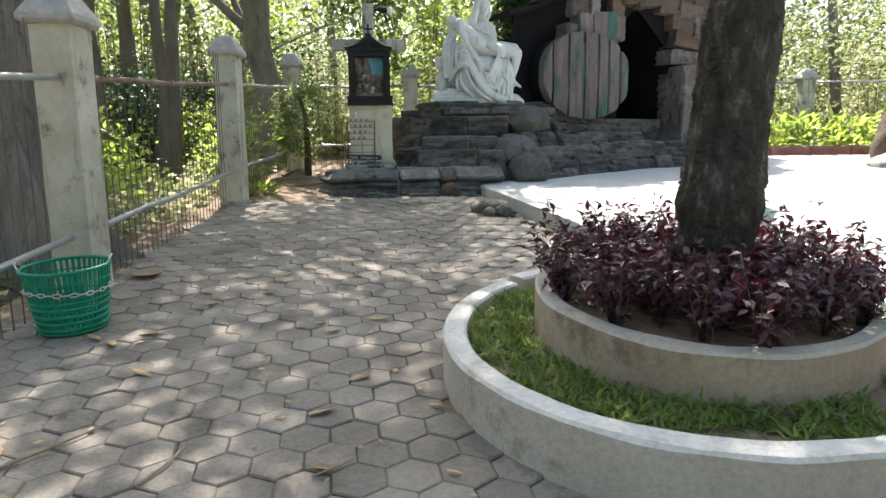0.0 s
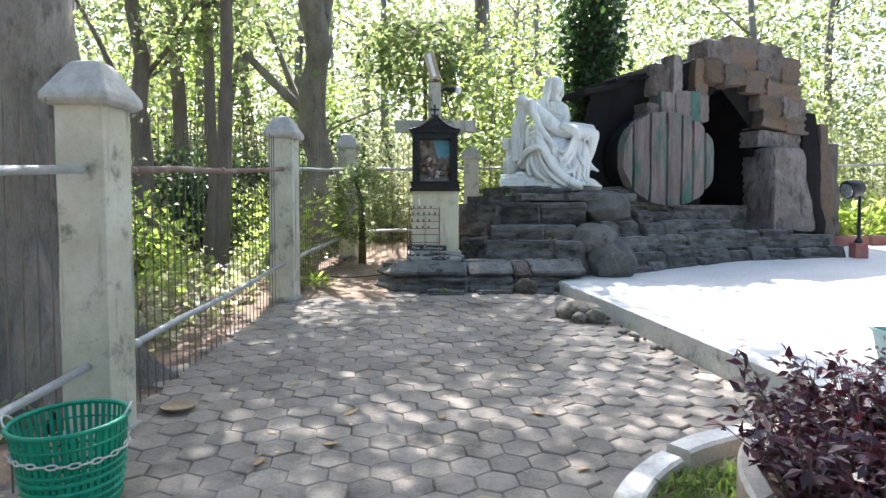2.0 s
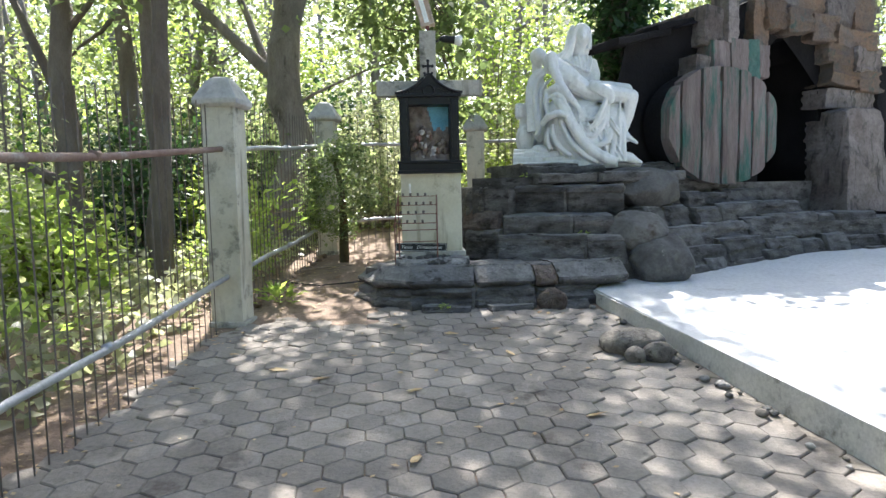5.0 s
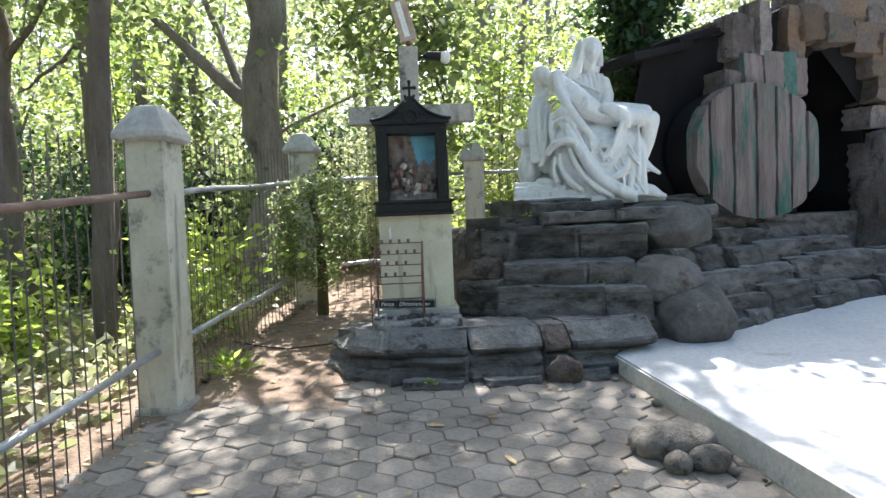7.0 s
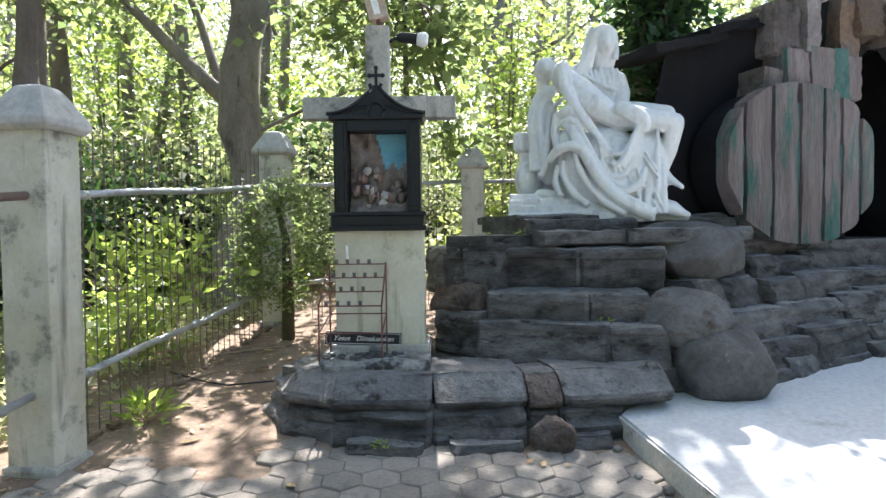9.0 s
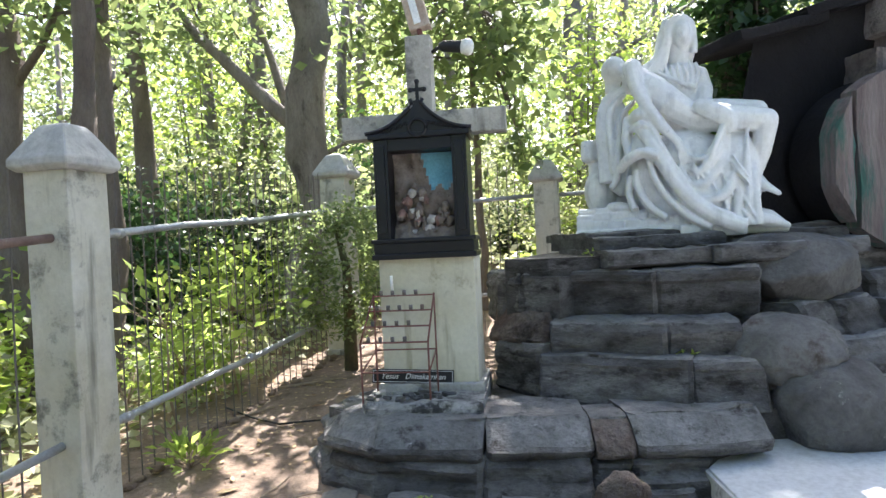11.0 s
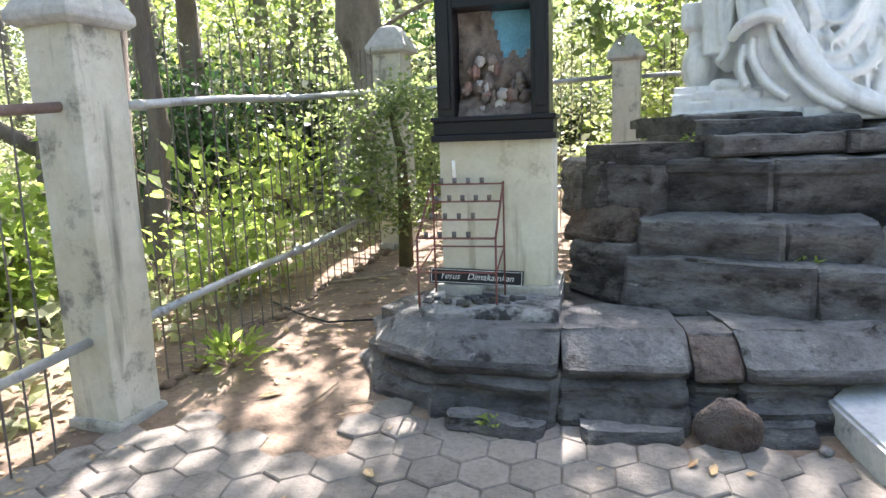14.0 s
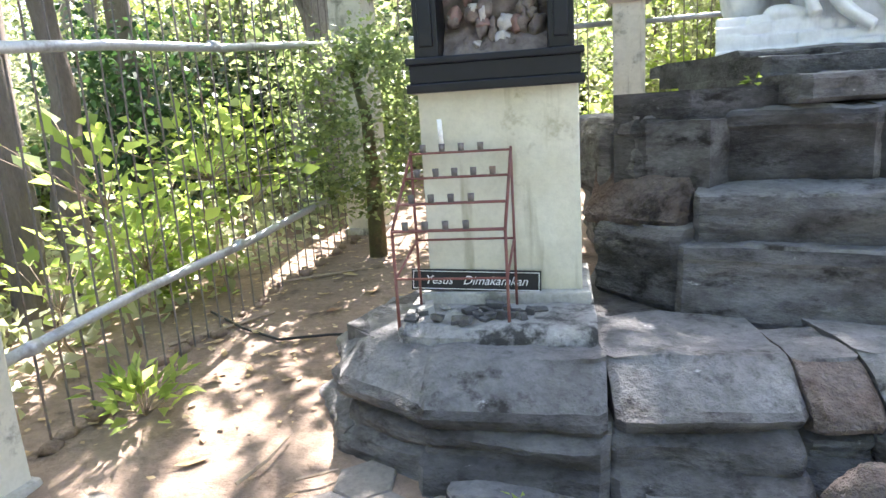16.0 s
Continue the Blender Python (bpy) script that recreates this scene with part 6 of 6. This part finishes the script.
# ground plants beyond the fence
P = np.column_stack([rg.uniform(-13, -3.05, 27000), rg.uniform(3, 19, 27000), np.zeros(27000)])
P2 = np.column_stack([rg.uniform(-6, 13, 4000), rg.uniform(16.3, 24, 4000), np.zeros(4000)])
P = np.vstack([P, P2])
P[:, 2] = [ground_z(x, y) + abs(rg.normal()) * 0.14 for x, y, _ in P]
tagged(quads("ground_plants", leaves_np(rg, P, 0.12, -0.1, 0.36), L_PALE), "low green plants covering the forest floor", "ground plants", kind="stuff")

# grass in the planter
n = 11000
a, r = rg.uniform(0, 2 * math.pi, n), np.sqrt(rg.uniform(0.42, 1, n)) * 1.09
gxy = np.column_stack([PC[0] + r * np.cos(a), PC[1] + r * np.sin(a)])
ok = np.hypot(gxy[:, 0] - RC[0], gxy[:, 1] - RC[1]) > 0.84
gxy = gxy[ok]
P = np.column_stack([gxy, 0.34 + 0.0757 * gxy[:, 1]])
dens = np.array([noise.noise(Vector((x * 3, y * 3, 0))) for x, y in gxy]) > -0.25
P = P[dens]
V = leaves_np(rg, P, 0.075, -0.35, 0.09, 0.1)
tagged(quads("grass", V, L_GRASS), "short green grass growing in the planter", "grass", kind="stuff")
# purple-leaved plants in the ring: one plant after another
plants = 40
for k in range(plants):
    a = k * 2.399963
    q = 0.7 * math.sqrt((k + 0.6) / plants)
    if q < 0.22:
        q = 0.3
    x, y = RC[0] + q * math.cos(a), RC[1] + q * math.sin(a)
    z = 0.41 + 0.115 * y
    ob = thing("purple_plant", "purple-leaved shrub plant in the planter ring", "plant", (x, y, z), "purple plants")
    st, pts = [], []
    for s in range(13):
        lean = Vector((rg.normal() * 0.11 + 0.1 * math.cos(a) * (q / 0.68), rg.normal() * 0.11 + 0.1 * math.sin(a) * (q / 0.68), rg.uniform(0.2, 0.34 + 0.12 * (rg.uniform() > 0.85))))
        st.append(([Vector((0, 0, -0.02)), lean * 0.6, lean], [0.004, 0.003, 0.0015]))
        for u in rg.uniform(0.15, 1.0, 17):
            pts.append(lean * float(u))
    tubes("stalk", st, M_BARKB, ob, n=3)
    P = np.array([tuple(p) for p in pts])
    quads("foliage", leaves_np(rg, P + rg.normal(size=P.shape) * 0.014, 0.062, 0.0, 0.22), L_RED, ob)


def small_plant(name, label, at, n, size, leaf, spread, aspect=0.2):
    g2 = np.random.default_rng(int(abs(at[0] * 100 + at[1] * 10)))
    P = np.zeros((n, 3)) + g2.normal(size=(n, 3)) * np.array([spread, spread, spread * 0.2])
    P[:, 2] = np.abs(P[:, 2]) + g2.uniform(0, spread * 1.6, n)
    o = P * np.array([1, 1, 0.5]) / (spread + 1e-6) + np.array([0, 0, 0.7])
    ob = thing(name, label, "plant", at)
    quads("foliage", leaves_np(g2, P, size, -0.1, aspect, 0.1, o), leaf, ob)
    tubes("stalk", [([Vector((0, 0, -0.01)), Vector(P[k]) * 0.5, Vector(P[k])], [0.004, 0.003, 0.002]) for k in range(0, n, 4)], M_TWIG, ob, n=3)
    return ob


small_plant("fern", "bright green fern at the fence foot", (-2.52, 9.38, 0.88), 100, 0.1, L_BRIGHT, 0.085)
small_plant("weed", "small green weed in a joint of the rocks", (-0.83, 9.0, 0.86), 18, 0.06, L_BRIGHT, 0.025, 0.3)
small_plant("weed", "small green weed growing on the step", (0.55, 10.02, 1.46), 14, 0.05, L_BRIGHT, 0.025, 0.3)
small_plant("weed", "small green weed on the upper step", (0.0, 10.55, 2.06), 16, 0.05, L_BRIGHT, 0.03, 0.3)
for x, y in ((7.2, 15.0), (8.2, 14.9), (9.2, 15.2), (10.2, 14.6), (6.6, 15.4), (9.8, 13.9)):
    small_plant("fern", "large yellow-green fern beyond the court", (x, y, ground_z(x, y)), 240, 0.34, L_BRIGHT, 0.42, 0.13)
for x, y, z, n, sp in ((-2.95, 10.6, 1.75, 70, 0.26), (-3.05, 9.9, 1.7, 60, 0.28), (-3.1, 11.2, 1.5, 60, 0.26), (-3.15, 10.2, 1.3, 60, 0.3), (-3.25, 9.7, 1.2, 40, 0.2), (-3.7, 7.9, 0.95, 60, 0.26), (-3.7, 7.2, 0.9, 60, 0.26), (-3.8, 6.6, 0.85, 50, 0.26)):
    vine = small_plant("vine", "bright broad-leaved climber by the fence", (x, y, z), n, 0.115, L_BRIGHT, sp * 0.8, 0.3)
    foot = ground_z(x, y) - z - 0.03
    tube("stem", [(0.02, 0.05, foot), (-0.03, 0.02, foot * 0.6), (0.03, -0.03, foot * 0.3), (0, 0, 0.02)], [0.011, 0.009, 0.008, 0.005], M_TWIG, vine, n=6)

# ---- litter on the ground ----
tube("cable", [(-2.95, 10.45, 0.975), (-2.6, 10.24, 0.96), (-2.3, 10.12, 0.95), (-2.05, 10.2, 0.96), (-1.7, 10.15, 1.0)], 0.008, M_BLACK, None, n=6)
tagged(bpy.data.objects["cable"], "thin black cable lying on the soil", "cable")
for a, b, r in (((-1.82, 9.0), (-1.78, 9.3), 0.008), ((-1.62, 9.06), (-1.5, 9.14), 0.006), ((-1.75, 2.3), (-1.42, 2.75), 0.008), ((-1.1, 2.26), (-1.03, 2.52), 0.006), ((-0.47, 2.3), (-0.33, 2.42), 0.005), ((-2.9, 10.0), (-2.55, 10.5), 0.012), ((-2.8, 11.0), (-2.3, 11.3), 0.012)):
    za, zb = floor_z(*a) + 0.012, floor_z(*b) + 0.012
    o = tube("twig", [(a[0], a[1], za), ((a[0] + b[0]) / 2 + 0.02, (a[1] + b[1]) / 2, (za + zb) / 2 + 0.004), (b[0], b[1], zb)], [r, r * 0.9, r * 0.5], M_TWIG, None, n=5)
    tagged(o, "thin dry twig lying on the ground", "twig", "fallen twigs")
eg = random.Random(41)
for k in range(26):
    y = 8.95 + 0.125 * k + eg.uniform(-0.03, 0.03)
    x = -2.76 + eg.uniform(-0.05, 0.06)
    r = eg.uniform(0.02, 0.05)
    o = boulder("edging_stone", (x, y, ground_z(x, y) + r * 0.25), (r, r * 1.3, r * 0.7), 60 + k, M_SOIL, "small dusty stone along the fence foot", "stone", sub=2, amp=0.16)
    tagged(o, group="edging stones")
for k in range(34):
    y = eg.uniform(4.6, 9.2)
    r = eg.uniform(0.012, 0.038)
    x = edge_x(y) - 0.03 - eg.random() ** 2 * 0.12 - r
    o = boulder("rubble_stone", (x, y, floor_z(x, y) + r * 0.45), (r, r * 1.2, r * 0.7), 90 + k, M_PEBBLE if k % 3 else M_SOOT, "small brown stone at the foot of the court edge", "stone", sub=2, amp=0.16)
    tagged(o, group="rubble by the court")
rl = random.Random(3)
for k in range(70):
    x, y = (rl.uniform(-2.4, 0.4), rl.uniform(1.6, 9.0)) if k < 42 else (rl.uniform(-2.8, -1.9), rl.uniform(9.0, 12.0))
    L = rl.uniform(0.03, 0.075)
    V = [(-L, 0, 0.004), (-L * 0.3, L * 0.35, 0.014), (L * 0.5, L * 0.28, 0.01), (L, 0, 0.016), (L * 0.5, -L * 0.28, 0.012), (-L * 0.3, -L * 0.35, 0.006)]
    o = from_np("fallen_leaf", V + [(a, b, c - 0.002) for a, b, c in V], [(0, 1, 2, 3), (0, 3, 4, 5), (9, 8, 7, 6), (11, 10, 9, 6)], M_DRYLEAF)
    o.matrix_world = pose(x, y, (floor_z(x, y) if y < 9 else ground_z(x, y)) + 0.006, rl.uniform(-8, 8), rl.uniform(-8, 8), rl.uniform(0, 360))
    tagged(o, "dry brown fallen leaf", "leaf", "fallen leaves")

g3 = np.random.default_rng(31)
P = np.vstack([np.column_stack([g3.normal(-2.85, 0.16, 700), g3.uniform(3, 12.5, 700), np.zeros(700)]), np.column_stack([g3.uniform(-2.6, -1.8, 160), g3.uniform(9.3, 12, 160), np.zeros(160)]), np.column_stack([g3.uniform(-2.4, 0.6, 120), g3.uniform(1.5, 9, 120), np.zeros(120)])])
P[:, 2] = [max(ground_z(x, y), floor_z(x, y) if y < 9 and x > -2.7 else -9) + 0.006 for x, y, _ in P]
V = leaves_np(g3, P, 0.05, 0.0, 0.3, 0.05)
V[:, 2] = np.repeat(P[:, 2], 4) + (V[:, 2] - np.repeat(P[:, 2], 4)) * 0.12 + 0.004
tagged(quads("leaf_litter", V, M_DRYLEAF), "scattered dry leaf litter along the fence", "leaf litter", kind="stuff")

# ---- hexagonal pavers ----
FLAT, ROT = 0.205, radians(10)
pave = thing("paved_floor", "worn grey hexagonal concrete pavers", "paving", (0, 0, 0), kind="structure")


def paver_verts(seed):
    g = random.Random(seed)
    rc = FLAT / math.sqrt(3) - 0.002
    top, mid, low = [], [], []
    for k in range(6):
        a = radians(60 * k + 90)
        j = g.uniform(-0.003, 0.003)
        top.append(((rc - 0.007 + j) * math.cos(a), (rc - 0.007 + j) * math.sin(a), g.uniform(-0.002, 0.002)))
        mid.append(((rc + j) * math.cos(a), (rc + j) * math.sin(a), -0.006))
        low.append(((rc + j) * math.cos(a), (rc + j) * math.sin(a), -0.06))
    V = top + mid + low
    F = [(0, 1, 2, 3, 4, 5)] + [(6 + k, 6 + (k + 1) % 6, (k + 1) % 6, k) for k in range(6)] + [(12 + k, 12 + (k + 1) % 6, 6 + (k + 1) % 6, 6 + k) for k in range(6)]
    return V, F


shapes = []
for k in range(6):
    V, F = paver_verts(k)
    me = bpy.data.meshes.new("paver")
    me.from_pydata(V, [], F)
    me.materials.append(M_PAVER)
    shapes.append(me)
pr = random.Random(9)
JV, JF = [], []
for row in range(-40, 80):
    for col in range(-40, 40):
        u, v = (col + 0.5 * (row % 2)) * FLAT, row * FLAT * math.sqrt(3) / 2
        x, y = u * math.cos(ROT) - v * math.sin(ROT) - 0.96, u * math.sin(ROT) + v * math.cos(ROT) + 8.53 - 6.0
        if not (-3.0 < y < 9.35) or x < -2.72 or x > edge_x(y) + 0.08 or (x < -1.5 and y > 8.72 + 0.1 * math.sin(x * 5)):
            continue
        if y > 9.12 + 0.25 * max(0, x) + 0.3 * max(0, -1.3 - x):
            continue
        if math.hypot(x - PC[0], y - PC[1]) < 1.18:
            continue
        m = pose(x, y, floor_z(x, y) + pr.uniform(-0.004, 0.004), math.degrees(math.atan(0.0757)) + pr.uniform(-0.9, 0.9), pr.uniform(-0.9, 0.9), math.degrees(ROT) + pr.uniform(-1, 1))
        if y > 6.7 and len(pave.children) < 300:
            ob = new("paver", shapes[pr.randrange(6)])
            ob.parent = pave
            ob.matrix_world = m
        else:
            V, F = paver_verts(pr.randrange(1000))
            JF += [tuple(i + len(JV) for i in f) for f in F]
            JV += [m @ Vector(p) for p in V]
tagged(from_np("more_pavers", JV, JF, M_PAVER, pave), "worn grey hexagonal pavers", kind="stuff")

# pale teal tub on the court
tub = thing("plastic_tub", "pale teal plastic tub standing on the white court", "tub", pose(2.52, 5.6, slab_z(5.6) - 0.005, 3.8, 0, 0))
M_TEAL = surf("pale_teal_plastic", (0.26, 0.42, 0.4), (0.32, 0.48, 0.46), None, 4, 40, 0.4, 0.1, 0.002)
bm = bmesh.new()
rings = [[bm.verts.new((sx * a, sy * b, z)) for sx, sy in ((-1, -1), (1, -1), (1, 1), (-1, 1))] for a, b, z in ((0.2, 0.14, 0.0), (0.25, 0.18, 0.27), (0.27, 0.2, 0.275), (0.27, 0.2, 0.29), (0.24, 0.17, 0.29), (0.19, 0.13, 0.02))]
for p, q in zip(rings, rings[1:]):
    for k in range(4):
        bm.faces.new((p[k], p[(k + 1) % 4], q[(k + 1) % 4], q[k]))
bm.faces.new(rings[0][::-1])
bm.faces.new(rings[-1])
bmesh.ops.bevel(bm, geom=bm.edges[:], offset=0.006, segments=2, affect="EDGES")
part("body", bm, M_TEAL, tub)
